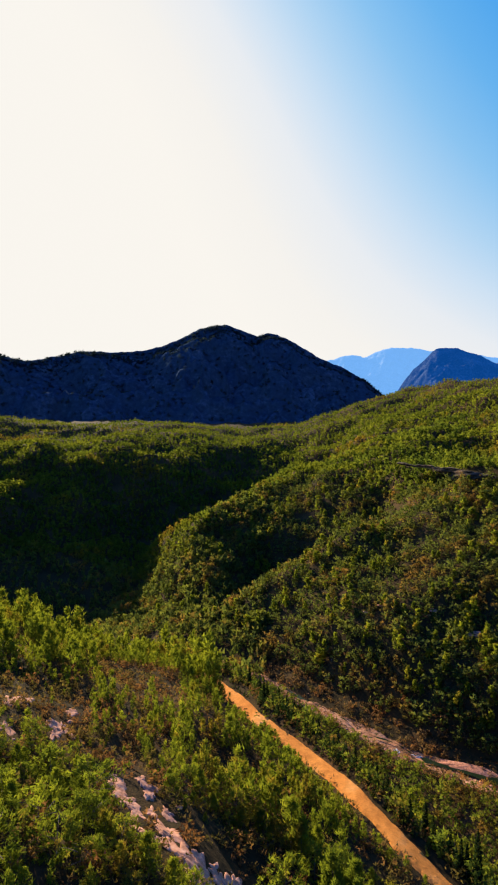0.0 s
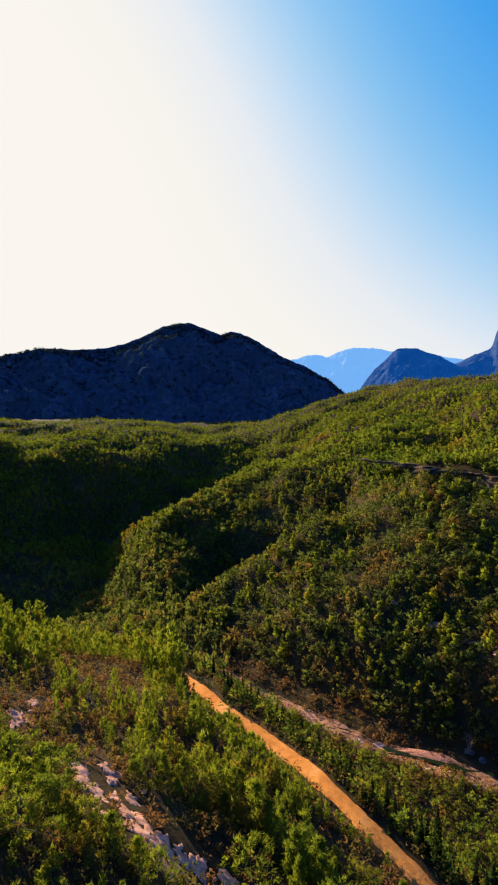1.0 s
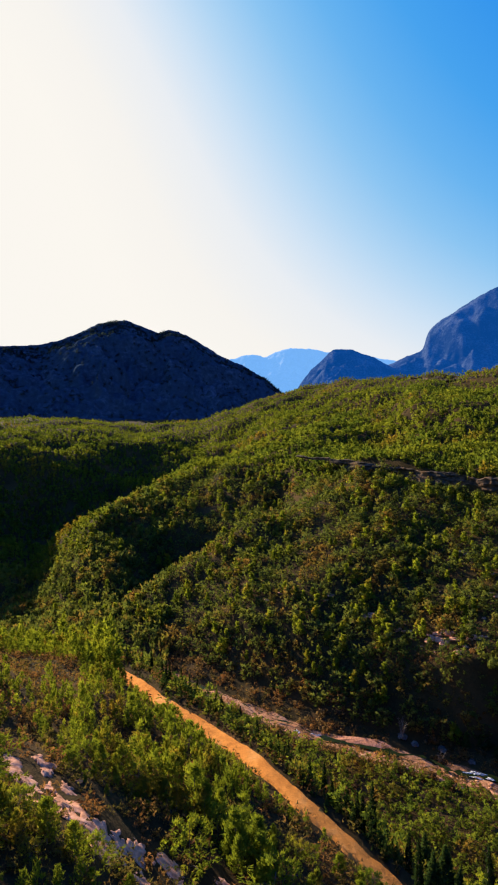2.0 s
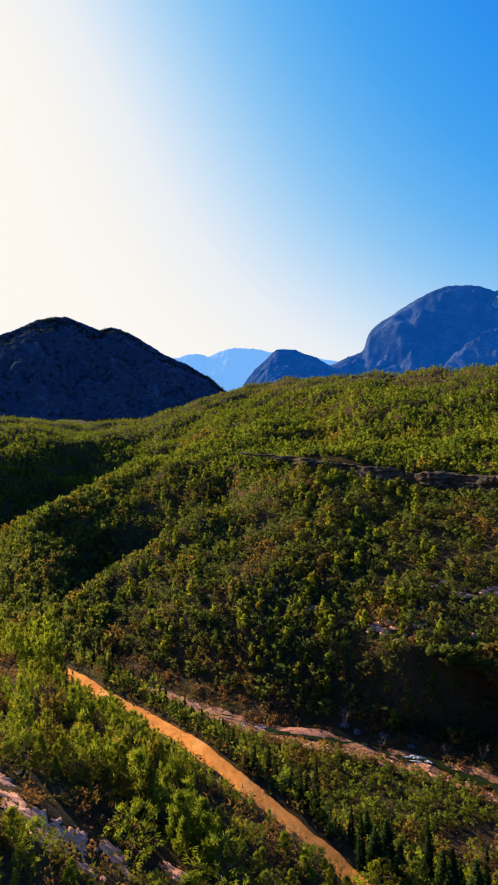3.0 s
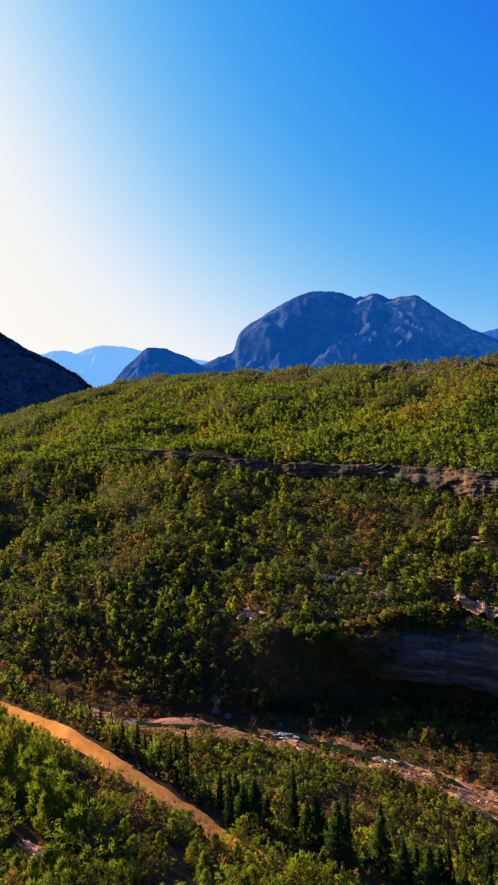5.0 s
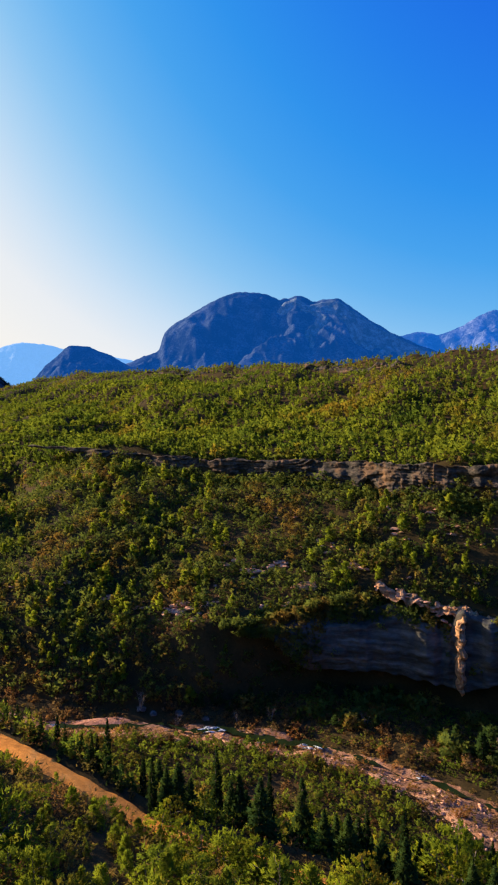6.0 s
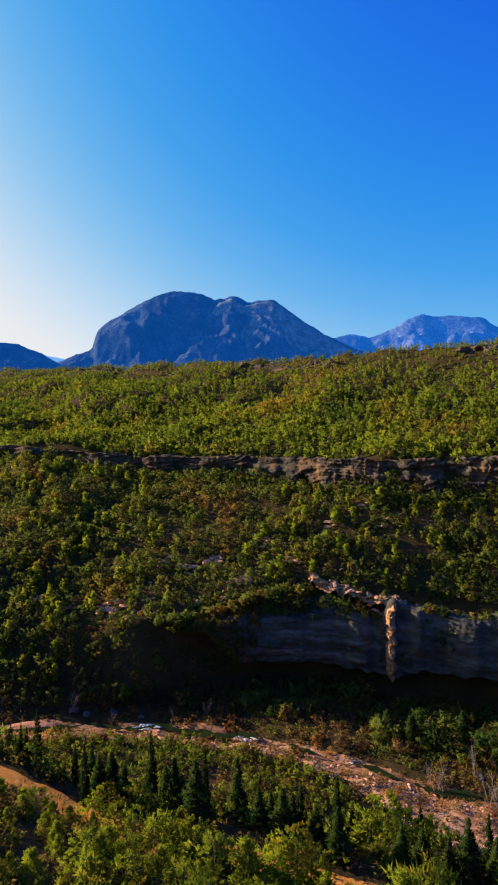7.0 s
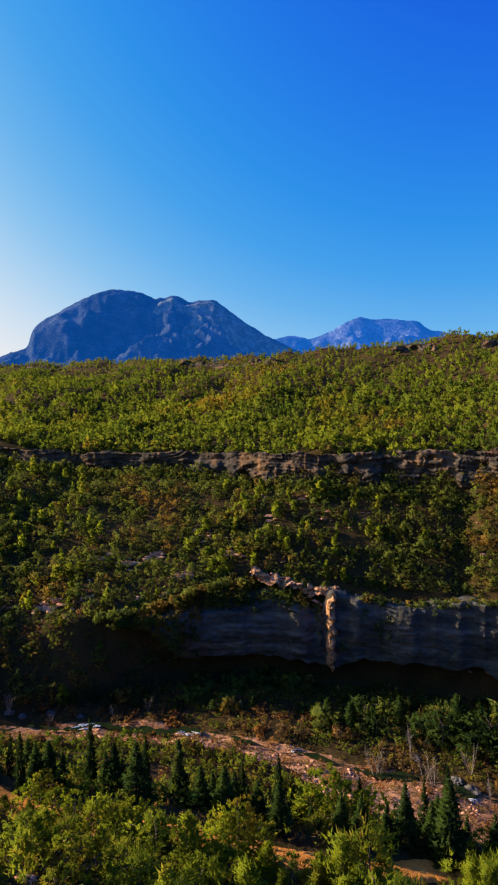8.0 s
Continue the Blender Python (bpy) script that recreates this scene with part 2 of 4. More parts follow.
# Ranges and heights (above the take-off datum) of the lines where the slope changes.
LAND = (
    # name, range by bearing, height by bearing, rows of mesh up to the next line
    ("under", (12,), (-36,), 10),
    ("hillside", (45,), (-26, -27, -28, -29.5, -31, -33, -37, -40, -42, -44, -46, -47.5, -49, -50, -51, -52, -53, -54, -55, -56), 46),
    ("brow", (140, 140, 135, 130, 132, 143, 123, 104, 90, 79, 73, 69, 66, 63.5, 62, 61, 60, 62, 66, 73),
     (-40, -38, -38, -42, -49, -54, -52.5, -50.8, -49.8, -49.8, -51.2, -53, -53.8, -54.2, -54.8, -55.4, -55.8, -56.8, -57.8, -60), 16),
    ("bank_slope", (230, 230, 225, 215, 200, 190, 172, 148, 132, 124, 117, 112, 108, 105, 102, 100, 98, 98, 100, 100),
     (-84, -84, -84, -84, -84, -84, -84, -84, -84, -83, -83, -84, -84, -85, -86, -87, -88, -89, -90, -90), 12),
    ("near_bank", (300, 300, 300, 290, 270, 250, 225, 200, 178, 165, 150, 140, 135, 132, 128, 125, 122, 118, 115, 115),
     (-120, -120, -120, -118, -112, -105, -103), 44),
    ("far_bank", (380, 380, 370, 360, 340, 320, 287, 262, 240, 222, 212, 206, 206, 211, 217, 216, 213, 213, 214, 218),
     (-122, -122, -122, -122, -115, -106, -104), 16),
    ("cliff_top", (430, 430, 430, 430, 390, 360, 320, 287, 262, 246, 235, 222, 216, 218, 220, 219, 216, 216, 217, 221),
     (-122, -122, -122, -122, -116, -101, -97, -93, -84, -84, -84, -86, -79, -77, -70, -67, -71, -74, -71, -70), 42),
    ("bench_foot", (470, 470, 470, 470, 436, 418, 476, 498, 450, 395, 362, 336, 316, 298, 280, 258, 248, 246, 240, 236),
     (-100, -100, -102, -106, -117, -71, -40, -28, -23, -26, -30, -33, -35.5, -36, -35.5, -36, -37, -36, -34, -34), 6),
    ("bench_edge", (505, 505, 505, 505, 475, 430, 490, 512, 470, 410, 372, 343, 321, 303, 285, 263, 252, 250, 245, 240),
     (-82, -82, -83, -90, -114, -68, -37.5, -26.5, -22, -21, -22.5, -25, -26.5, -26, -25.5, -25.5, -25, -24.5, -22.5, -21), 34),
    ("shelf", (625, 625, 625, 625, 640, 640, 660, 630, 560, 600, 560, 480, 450, 420, 390, 360, 340, 325, 310, 300),
     (-30, -30, -31, -33, -40, -56, -62, -50, -26, -8, -9, -2, 0, -1, 5, 5, 5, 5, 6, 8), 30),
    ("upper", (720, 720, 720, 720, 710, 710, 720, 730, 760, 790, 690, 600, 560, 490, 450, 415, 385, 370, 355, 345),
     (-22, -24, -28, -27, -20, -16, -26, -20, 9, 30, 29, 31, 28, 26, 24, 24, 22, 23, 24, 26), 22),
    ("crest", (880, 880, 880, 880, 880, 880, 880, 880, 890, 940, 800, 720, 650, 560, 510, 460, 430, 415, 400, 390),
     (12, 12, 14, 4, 8, 4, -2, 5, 36, 63, 63, 58, 54, 49.5, 45, 43.5, 38.5, 41.5, 44, 47), 14),
    ("behind", (1300,), (20,), 8),
    ("plain", (2400,), (30,), 8),
    ("horizon", (4950,), (40,), 0),
)
RANGE = [line(r) for _, r, _, _ in LAND]
HEIGHT = [line(z) + DATUM for _, _, z, _ in LAND]
ORDER = [name for name, *_ in LAND]

ROAD_AZ = (-14, -9, -5, -2.1, 1.5, 7, 11.5, 14.8, 20, 25, 30, 36, 42, 48, 54, 60, 68, 80)
ROAD_R = (190, 160, 140, 127, 108, 92.5, 81.5, 75, 69, 65, 62, 59.5, 58, 57, 56, 58, 62, 68)
ROAD_Z = (-66, -57, -54, -53, -51, -50, -48.8, -49, -50.5, -52.3, -53, -53.5, -54, -54.7, -55, -56, -57, -59)
road_az = np.arange(-14, 80, 0.1)
k = np.hanning(23)[1:-1] / np.hanning(23).sum()
road_r = np.convolve(np.pad(np.interp(road_az, ROAD_AZ, ROAD_R), 10, "edge"), k, "valid")
road_z = np.convolve(np.pad(np.interp(road_az, ROAD_AZ, ROAD_Z), 10, "edge"), k, "valid") + DATUM
road_tilt = np.gradient(road_r, np.radians(road_az)) / road_r

STREAM_AZ = (-14, -10, -5, 0, 5, 10, 15, 20, 25, 30, 36, 42, 48, 54, 60, 68, 80)
STREAM_R = (325, 312, 300, 272, 243, 224, 208, 201, 197, 193, 189, 181, 174, 168, 164, 160, 158)


def polar(x, y):
    return np.hypot(x, y), np.degrees(np.arctan2(x, y))


def road_gap(r, az):
    """Metres from the road's middle."""
    gap = np.abs(r - np.interp(az, road_az, road_r)) / np.sqrt(1 + np.interp(az, road_az, road_tilt) ** 2)
    return np.where((az > -14) & (az < 80), gap, 99.0)


def stream_gap(r, az):
    """Metres beyond (+) or before (-) the stream's middle, along the range."""
    return r - np.interp(az, STREAM_AZ, STREAM_R) - 3.0 * vnoise(az * 0.35, 0 * az + 3.3, 5)


def land(x, y, carve=True):
    r, az = polar(x, y)
    z = np.full(r.shape, HEIGHT[0][0])
    inner = r < RANGE[0][0]
    for k in range(len(LAND) - 1):
        r0, r1 = np.interp(az, AZ, RANGE[k]), np.interp(az, AZ, RANGE[k + 1])
        z0, z1 = np.interp(az, AZ, HEIGHT[k]), np.interp(az, AZ, HEIGHT[k + 1])
        t = np.clip((r - r0) / np.maximum(r1 - r0, 0.5), 0, 1)
        z = np.where(r >= r0, z0 + (z1 - z0) * t, z)
    # gullies and hummocks, larger away from the tracks and the river
    wild = smooth(0, 14, road_gap(r, az)) * smooth(2, 22, np.abs(z - 3.5) + 0 * r)
    far = smooth(180, 500, r)
    z = z + wild * (fbm(x / 26, y / 26, 4, 2) * (1.3 + 2.4 * far) + (0.5 + far) * fbm(x / 7, y / 7, 3, 8) * 0.7)
    z = z + wild * far * 11.0 * fbm(x / 80, y / 80, 3, 31) * (1 - smooth(0.78, 0.98, r / np.interp(az, AZ, RANGE[11])))
    z = z + (1 - smooth(2, 22, np.abs(z - 3.5))) * fbm(x / 11, y / 11, 4, 12) * 0.55
    # a side ravine between the spur and the main slope, with a rib before it
    cut = r - np.interp(az, (-3, 0, 4.4, 7.6, 10.7, 14.7), (352, 360, 369, 373, 380, 380))
    deep = smooth(-4, 3, az) * (1 - smooth(11.5, 16.5, az))
    flank = np.where(cut < 0, 20.0, 58.0)
    z = z + deep * (5.0 * np.exp(-(((cut + 34) / 16) ** 2)) - 30.0 * np.exp(-((cut / flank) ** 2)))
    # the gorge that runs on behind the spur
    z = z - 46.0 * np.exp(-(((r - np.interp(az, (-12, -5, 2), (560, 545, 585))) / 52) ** 2)) * smooth(-16, -8, az) * (1 - smooth(-3, 5, az))
    # a shaded gully down the slope
    z = z - 5.0 * np.exp(-(((az - 64.8) / 1.2) ** 2)) * smooth(214, 224, r) * (1 - smooth(237, 246, r))
    # the stream's bed
    s = stream_gap(r, az)
    bed = np.where((az > -6) & (az < 80), np.exp(-((s / 9.0) ** 2)), 0)
    z = z - bed * 3.4
    w = 1 - smooth(2.9, 5.6, road_gap(r, az))
    z = z * (1 - w) + np.interp(az, road_az, road_z) * w
    return z - 0.35 * (1 - smooth(1.7, 2.9, road_gap(r, az))) if carve else z


def xy(r, az):
    return r * np.sin(np.radians(az)), r * np.cos(np.radians(az))


def raw_mesh(name, verts, faces, material, smooth_shade=True):
    """A mesh from arrays: verts (n, 3), faces (m, 3 or 4)."""
    me = bpy.data.meshes.new(name)
    n, c = len(faces), faces.shape[1]
    me.vertices.add(len(verts))
    me.vertices.foreach_set("co", np.ascontiguousarray(verts, np.float32).ravel())
    me.loops.add(n * c)
    me.loops.foreach_set("vertex_index", np.ascontiguousarray(faces, np.int32).ravel())
    me.polygons.add(n)
    me.polygons.foreach_set("loop_start", np.arange(0, n * c, c, dtype=np.int32))
    me.update(calc_edges=True)
    if smooth_shade:
        me.polygons.foreach_set("use_smooth", np.ones(n, bool))
    me.materials.append(material)
    return me


def grid_faces(rows, cols, closed=False):
    i, j = np.meshgrid(np.arange(rows - 1), np.arange(cols if closed else cols - 1), indexing="ij")
    a, b = i * cols + j, i * cols + (j + 1) % cols
    return np.stack([a, b, b + cols, a + cols], -1).reshape(-1, 4)[:, ::-1]


def build_ground():
    az = np.r_[np.arange(-180, -40, 4.0), np.arange(-40, 80, 0.48), np.arange(80, 180, 4.0)]
    rings = [np.zeros_like(az) + 0.01]
    for k in range(len(LAND)):
        r0 = np.interp(az, AZ, RANGE[k])
        n = LAND[k][3]
        if not n:
            rings.append(r0)
            break
        r1 = np.interp(az, AZ, RANGE[k + 1])
        rings += [r0 + (r1 - r0) * i / n for i in range(n)]
    r = np.array(rings)
    a = np.broadcast_to(az, r.shape)
    x, y = xy(r, a)
    z = land(x, y)
    verts = np.stack([x, y, z], -1).reshape(-1, 3)
    ob = new("ground", raw_mesh("ground", verts, grid_faces(*r.shape, True), SOIL))
    return tagged(ob, "brown stony scrub soil of the valley and slopes", "ground", kind="structure")


def build_strip(name, label, category, az, inner, outer, across, lift, material, rough=0.0):
    """A sheet laid on the land between two ranges."""
    t = np.linspace(0, 1, across)[:, None]
    r = inner[None] + (outer - inner)[None] * t
    a = np.broadcast_to(az, r.shape)
    x, y = xy(r, a)
    z = lift(x, y, t + 0 * r)
    verts = np.stack([x, y, z], -1).reshape(-1, 3)
    ob = new(name, raw_mesh(name, verts, grid_faces(*r.shape), material))
    return tagged(ob, label, category, kind="structure")


build_ground()
span = np.arange(-13.5, 79, 0.1)
rr = np.interp(span, road_az, road_r)
half = 1.42 * np.sqrt(1 + np.interp(span, road_az, road_tilt) ** 2)
edge_in = 0.4 * vnoise(span * 0.9, 0 * span, 41) + 0.15 * vnoise(span * 3, 0 * span, 43)
edge_out = 0.4 * vnoise(span * 0.8, 0 * span, 42) + 0.15 * vnoise(span * 3, 0 * span, 44)
build_strip(
    "road", "ochre dirt track winding along the wooded hillside", "road", span,
    rr - half * (1 + 0.4 * edge_in), rr + half * (1 + 0.4 * edge_out), 9,
    lambda x, y, t: land(x, y, False) + 0.02 - 0.5 * np.abs(2 * t - 1) ** 8 - 0.10 * np.exp(-(((np.abs(2 * t - 1) - 0.5) / 0.18) ** 2)),
    ROAD,
)
span = np.arange(-3, 79, 0.12)
mid = np.interp(span, STREAM_AZ, STREAM_R)
wide = 10 + 5 * vnoise(span * 0.3, 0 * span, 51) + 2 * vnoise(span * 1.5, 0 * span, 52)
build_strip(
    "riverbed", "pinkish grey gravel bed of the stony river", "riverbed", span, mid - wide - 2 - 15 * smooth(44, 56, span), mid + 3 + 0.12 * wide, 40,
    lambda x, y, t: land(x, y) + 0.3 - 0.9 * np.abs(2 * t - 1) ** 8 + 0.14 * fbm(x / 5, y / 5, 3, 61), GRAVEL,
)
mid = mid + 3.0 * vnoise(span * 0.35, 0 * span + 3.3, 5)
wide = 0.6 + 1.5 * vnoise(span * 0.4, 0 * span, 71) + 0.8 * vnoise(span * 1.9, 0 * span, 72)
build_strip("water", "dark green shallow river water between gravel bars", "water", span, mid - wide - 0.6, mid + np.maximum(wide, 0), 8, lambda x, y, t: 0 * x + 1.15, WATER)


# ---------------------------------------------------------------- mountains
def build_mountain(name, label, crest, far, near, base, seed, material, az_step=0.08, rows=70, relief=1.0, back=0.35):
    """A mountain with its skyline at range far, falling towards range near. crest: (bearing, elevation angle) pairs."""
    b, el = np.array(crest).T
    az = np.arange(b[0], b[-1] + 1e-6, az_step)
    top = np.interp(az, b, far * np.tan(np.radians(el)))
    k = np.hanning(7)[1:-1]
    top = np.convolve(np.pad(top, 2, "edge"), k / k.sum(), "valid")
    t = np.r_[np.linspace(0, 1, rows), 1 + back * np.linspace(0.08, 1, 10)][:, None] + 0 * az[None]
    r = near + (far - near) * t
    a = np.broadcast_to(az, r.shape)
    x, y = xy(r, a)
    lower = base
    shape = np.where(t <= 1, np.minimum(t, 1) ** 1.25, 1 - (t - 1) / back * 1.1)
    z = lower + (top[None] - lower) * shape
    size = (far - near) * 0.5
    ridge = 1 - 2 * np.abs(fbm(x / size, y / size, 5, seed, 0.55))
    fall = np.sin(np.pi * np.clip(t, 0, 1)) ** 0.8
    z = z + relief * fall * (top[None] - lower) * 0.22 * (ridge - 0.3)
    z = z + relief * (far * 0.0011) * fbm(x / (far * 0.012), y / (far * 0.012), 4, seed + 9, 0.6) * smooth(0, 0.2, t)
    verts = np.stack([x, y, z + DATUM], -1).reshape(-1, 3)
    ob = new(name, raw_mesh(name, verts, grid_faces(*r.shape), material))
    tagged(ob, label, "mountain", kind="structure")
    return verts.reshape(*r.shape, 3)


# blue base colours stand in for haze and skylit shade on the ridge
HAZE_BLUE_WOOD = mountain_material("haze_blue_mountain", (0.036, 0.06, 0.09), (0.095, 0.12, 0.165), 0.6, 0.012)
# bluish base colours and emission carry the haze in front of these mountains
HAZED_ROCK = mountain_material("far_hazed_rock", (0.016, 0.026, 0.045), (0.10, 0.125, 0.165), 0.56, 0.012, (0.004, 0.12, 0.55, 0.21))
HAZED_SHOULDER_ROCK = mountain_material("hazed_shoulder_rock", (0.05, 0.07, 0.085), (0.24, 0.27, 0.30), 0.54, 0.03, (0.005, 0.12, 0.50, 0.20))
HAZED_PALE_ROCK = mountain_material("hazed_pale_rock", (0.02, 0.03, 0.05), (0.2, 0.22, 0.28), 0.57, 0.006, (0.010, 0.20, 0.88, 0.26))
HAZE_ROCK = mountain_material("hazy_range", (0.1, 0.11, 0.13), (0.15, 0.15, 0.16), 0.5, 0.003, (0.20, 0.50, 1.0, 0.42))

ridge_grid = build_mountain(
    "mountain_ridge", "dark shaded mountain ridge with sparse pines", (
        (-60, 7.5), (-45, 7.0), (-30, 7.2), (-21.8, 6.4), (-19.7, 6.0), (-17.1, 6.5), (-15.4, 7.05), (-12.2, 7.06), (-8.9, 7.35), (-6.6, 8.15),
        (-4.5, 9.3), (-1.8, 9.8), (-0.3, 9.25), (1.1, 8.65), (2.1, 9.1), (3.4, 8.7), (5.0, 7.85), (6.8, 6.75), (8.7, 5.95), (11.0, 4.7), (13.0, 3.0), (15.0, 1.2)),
    1500, 1060, -25, 101, HAZE_BLUE_WOOD, 0.15, 56)
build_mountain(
    "mountain_dome", "small rounded rocky mountain with blue haze in its colour", (
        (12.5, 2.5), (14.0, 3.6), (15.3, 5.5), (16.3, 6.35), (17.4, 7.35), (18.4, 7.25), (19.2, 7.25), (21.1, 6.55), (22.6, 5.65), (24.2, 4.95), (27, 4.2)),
    2900, 2300, 60, 131, HAZED_ROCK, 0.06, 60)
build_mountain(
    "mountain_massif", "broad rocky massif with steep flanks and blue haze in its colour", (
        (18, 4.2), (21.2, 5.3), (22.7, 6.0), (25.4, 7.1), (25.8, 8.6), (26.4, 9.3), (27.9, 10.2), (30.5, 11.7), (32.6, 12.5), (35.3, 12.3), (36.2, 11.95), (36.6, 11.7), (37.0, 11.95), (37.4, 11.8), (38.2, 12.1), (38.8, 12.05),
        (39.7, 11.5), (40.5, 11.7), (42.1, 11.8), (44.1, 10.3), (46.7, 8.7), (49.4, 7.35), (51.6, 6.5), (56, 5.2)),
    3200, 2350, 120, 151, HAZED_ROCK, 0.1, 56, 0.9)
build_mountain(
    "mountain_shoulder", "rocky shoulder of the massif with blue haze in its colour", (
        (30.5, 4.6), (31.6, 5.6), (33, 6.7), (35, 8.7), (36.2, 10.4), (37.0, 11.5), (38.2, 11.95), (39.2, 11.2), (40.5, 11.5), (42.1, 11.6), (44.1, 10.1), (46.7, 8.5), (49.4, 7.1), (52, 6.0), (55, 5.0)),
    3080, 2500, 110, 251, HAZED_SHOULDER_ROCK, 0.09, 60, 0.8)
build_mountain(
    "mountain_pale_peak", "distant pale grey limestone peak with blue haze in its colour", (
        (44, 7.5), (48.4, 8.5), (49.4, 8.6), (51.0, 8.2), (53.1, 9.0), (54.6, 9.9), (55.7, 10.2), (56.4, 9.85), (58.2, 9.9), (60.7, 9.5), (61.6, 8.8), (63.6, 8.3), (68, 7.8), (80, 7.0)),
    4300, 3500, 250, 171, HAZED_PALE_ROCK, 0.16, 40)
# the haze over this range is its own pale colour and blue glow
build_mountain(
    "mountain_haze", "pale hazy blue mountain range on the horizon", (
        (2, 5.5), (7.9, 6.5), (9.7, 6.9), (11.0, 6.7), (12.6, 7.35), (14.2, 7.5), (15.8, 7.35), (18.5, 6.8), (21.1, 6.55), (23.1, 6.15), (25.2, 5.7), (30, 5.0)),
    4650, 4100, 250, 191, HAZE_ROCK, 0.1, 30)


# ---------------------------------------------------------------- plants
rng = np.random.default_rng(7)


def leaf_tris(centres, outward, length, width, spread, count, lift=0.0, size=None):
    """count pointed leaf sprays round every centre, leaning outward. Returns corners (n*3, 3) and their normals, which follow the crown."""
    n = len(centres) * count
    c = np.repeat(centres, count, 0) + rng.normal(size=(n, 3)) * length * 0.35 * (1 if size is None else np.repeat(size, count)[:, None])
    o = np.repeat(outward, count, 0)
    d = o + (0, 0, lift) + spread * rng.normal(size=(n, 3))
    d /= np.linalg.norm(d, axis=1, keepdims=True) + 1e-9
    side = np.cross(d, rng.normal(size=(n, 3)))
    side /= np.linalg.norm(side, axis=1, keepdims=True) + 1e-9
    size = np.ones((n, 1)) if size is None else np.repeat(size, count)[:, None]
    ln = length * size * rng.uniform(0.6, 1.3, (n, 1))
    wd = width * size * rng.uniform(0.6, 1.3, (n, 1))
    root = c - d * ln * 0.4
    face = np.cross(side, d)
    flip = (face * o).sum(1) < 0
    face[flip] *= -1
    side[flip] *= -1
    normal = 0.3 * face + 1.0 * o / (np.linalg.norm(o, axis=1, keepdims=True) + 1e-9)
    normal /= np.linalg.norm(normal, axis=1, keepdims=True) + 1e-9
    return np.stack([root - side * wd, root + side * wd, c + d * ln * 0.7], 1).reshape(-1, 3), np.repeat(normal, 3, 0)


def leaf_mesh(name, verts, normals, material):
    me = raw_mesh(name, verts, np.arange(len(verts)).reshape(-1, 3), material, True)
    me.attributes.new("custom_normal", "FLOAT_VECTOR", "POINT").data.foreach_set("vector", np.ascontiguousarray(normals, np.float32).ravel())
    return me


def crown_points(kind, n):
    """Clump centres of a crown of height 1 and their outward directions."""
    h = rng.uniform(0, 1, n)
    if kind == "pine":
        h = 0.12 + 0.88 * h**0.85
        rad = 0.30 * (1 - h) ** 0.7 * (0.75 + 0.5 * rng.uniform(size=n)) * (0.5 + 0.5 * np.minimum(1, (h - 0.02) / 0.25)) + 0.02
    elif kind == "cone":
        h = 0.06 + 0.94 * h**1.15
        rad = 0.27 * np.clip(1.01 - h, 0, 1) ** 1.2 * (0.72 + 0.45 * ((h * 7.0) % 1.0)) * (0.8 + 0.3 * rng.uniform(size=n)) + 0.008
    elif kind == "bushy":
        h = 0.04 + 0.96 * h
        rad = 0.46 * np.sqrt(np.clip(1 - ((h - 0.36) / 0.66) ** 2, 0, 1)) * (0.8 + 0.35 * rng.uniform(size=n)) + 0.02
    elif kind == "round":
        u = np.arccos(1 - 1.75 * h)
        rad, h = 0.52 * np.sin(u), 0.52 - 0.46 * np.cos(u)
        rad *= 0.75 + 0.45 * rng.uniform(size=n)
    else:
        rad = 0.075 * np.sin(np.pi * np.clip(0.06 + 0.94 * h, 0, 1) ** 0.62) ** 0.8 * (0.8 + 0.35 * rng.uniform(size=n))
    th = rng.uniform(0, 2 * np.pi, n)
    lump = (1 + 0.30 * np.sin(3 * th + 9 * h + rng.uniform(0, 6))) * (1 + 0.25 * np.sin(2 * th - 14 * h + rng.uniform(0, 6))) if kind not in ("column", "cone") else 1.0
    rad = rad * lump * np.sqrt(rng.uniform(0.5 if kind in ("bushy", "round") else 0.25, 1, n))
    p = np.stack([rad * np.cos(th), rad * np.sin(th), h], 1)
    if kind in ("bushy", "round"):
        o = (p - (0, 0, 0.4)) / (0.46, 0.46, 0.55)
        o = o / (np.linalg.norm(o, axis=1, keepdims=True) + 1e-6) + (0, 0, 0.15)
    else:
        o = np.stack([np.cos(th), np.sin(th), np.full(n, {"pine": 0.6, "cone": 0.6, "column": 1.6}[kind])], 1)
    return p, o


def spray_sizes(kind, p):
    """Sprays of pointed crowns get shorter towards the top."""
    return np.sqrt(np.clip(1.04 - p[:, 2], 0.03, 0.8)) + 0.1 if kind in ("cone", "column") else None


def tapered(points, radii, sides=6):
    """A bent, tapering limb as verts and quads."""
    pts = [Vector(p) for p in points]
    verts, faces = [], []
    for i, (p, rad) in enumerate(zip(pts, radii)):
        d = (pts[min(i + 1, len(pts) - 1)] - pts[max(i - 1, 0)]).normalized()
        s = d.orthogonal().normalized()
        t = d.cross(s)
        verts += [p + float(rad) * (math.cos(2 * math.pi * k / sides) * s + math.sin(2 * math.pi * k / sides) * t) for k in range(sides)]
    for i in range(len(pts) - 1):
        faces += [[i * sides + k, i * sides + (k + 1) % sides, (i + 1) * sides + (k + 1) % sides, (i + 1) * sides + k] for k in range(sides)]
    return [tuple(v) for v in verts], faces


def limbs_mesh(name, limbs, material, sides=5):
    verts, faces = [], []
    for points, radii in limbs:
        v, f = tapered(points, radii, sides)
        faces += [[i + len(verts) for i in q] for q in f]
        verts += v
    return raw_mesh(name, np.array(verts), np.array(faces), material)


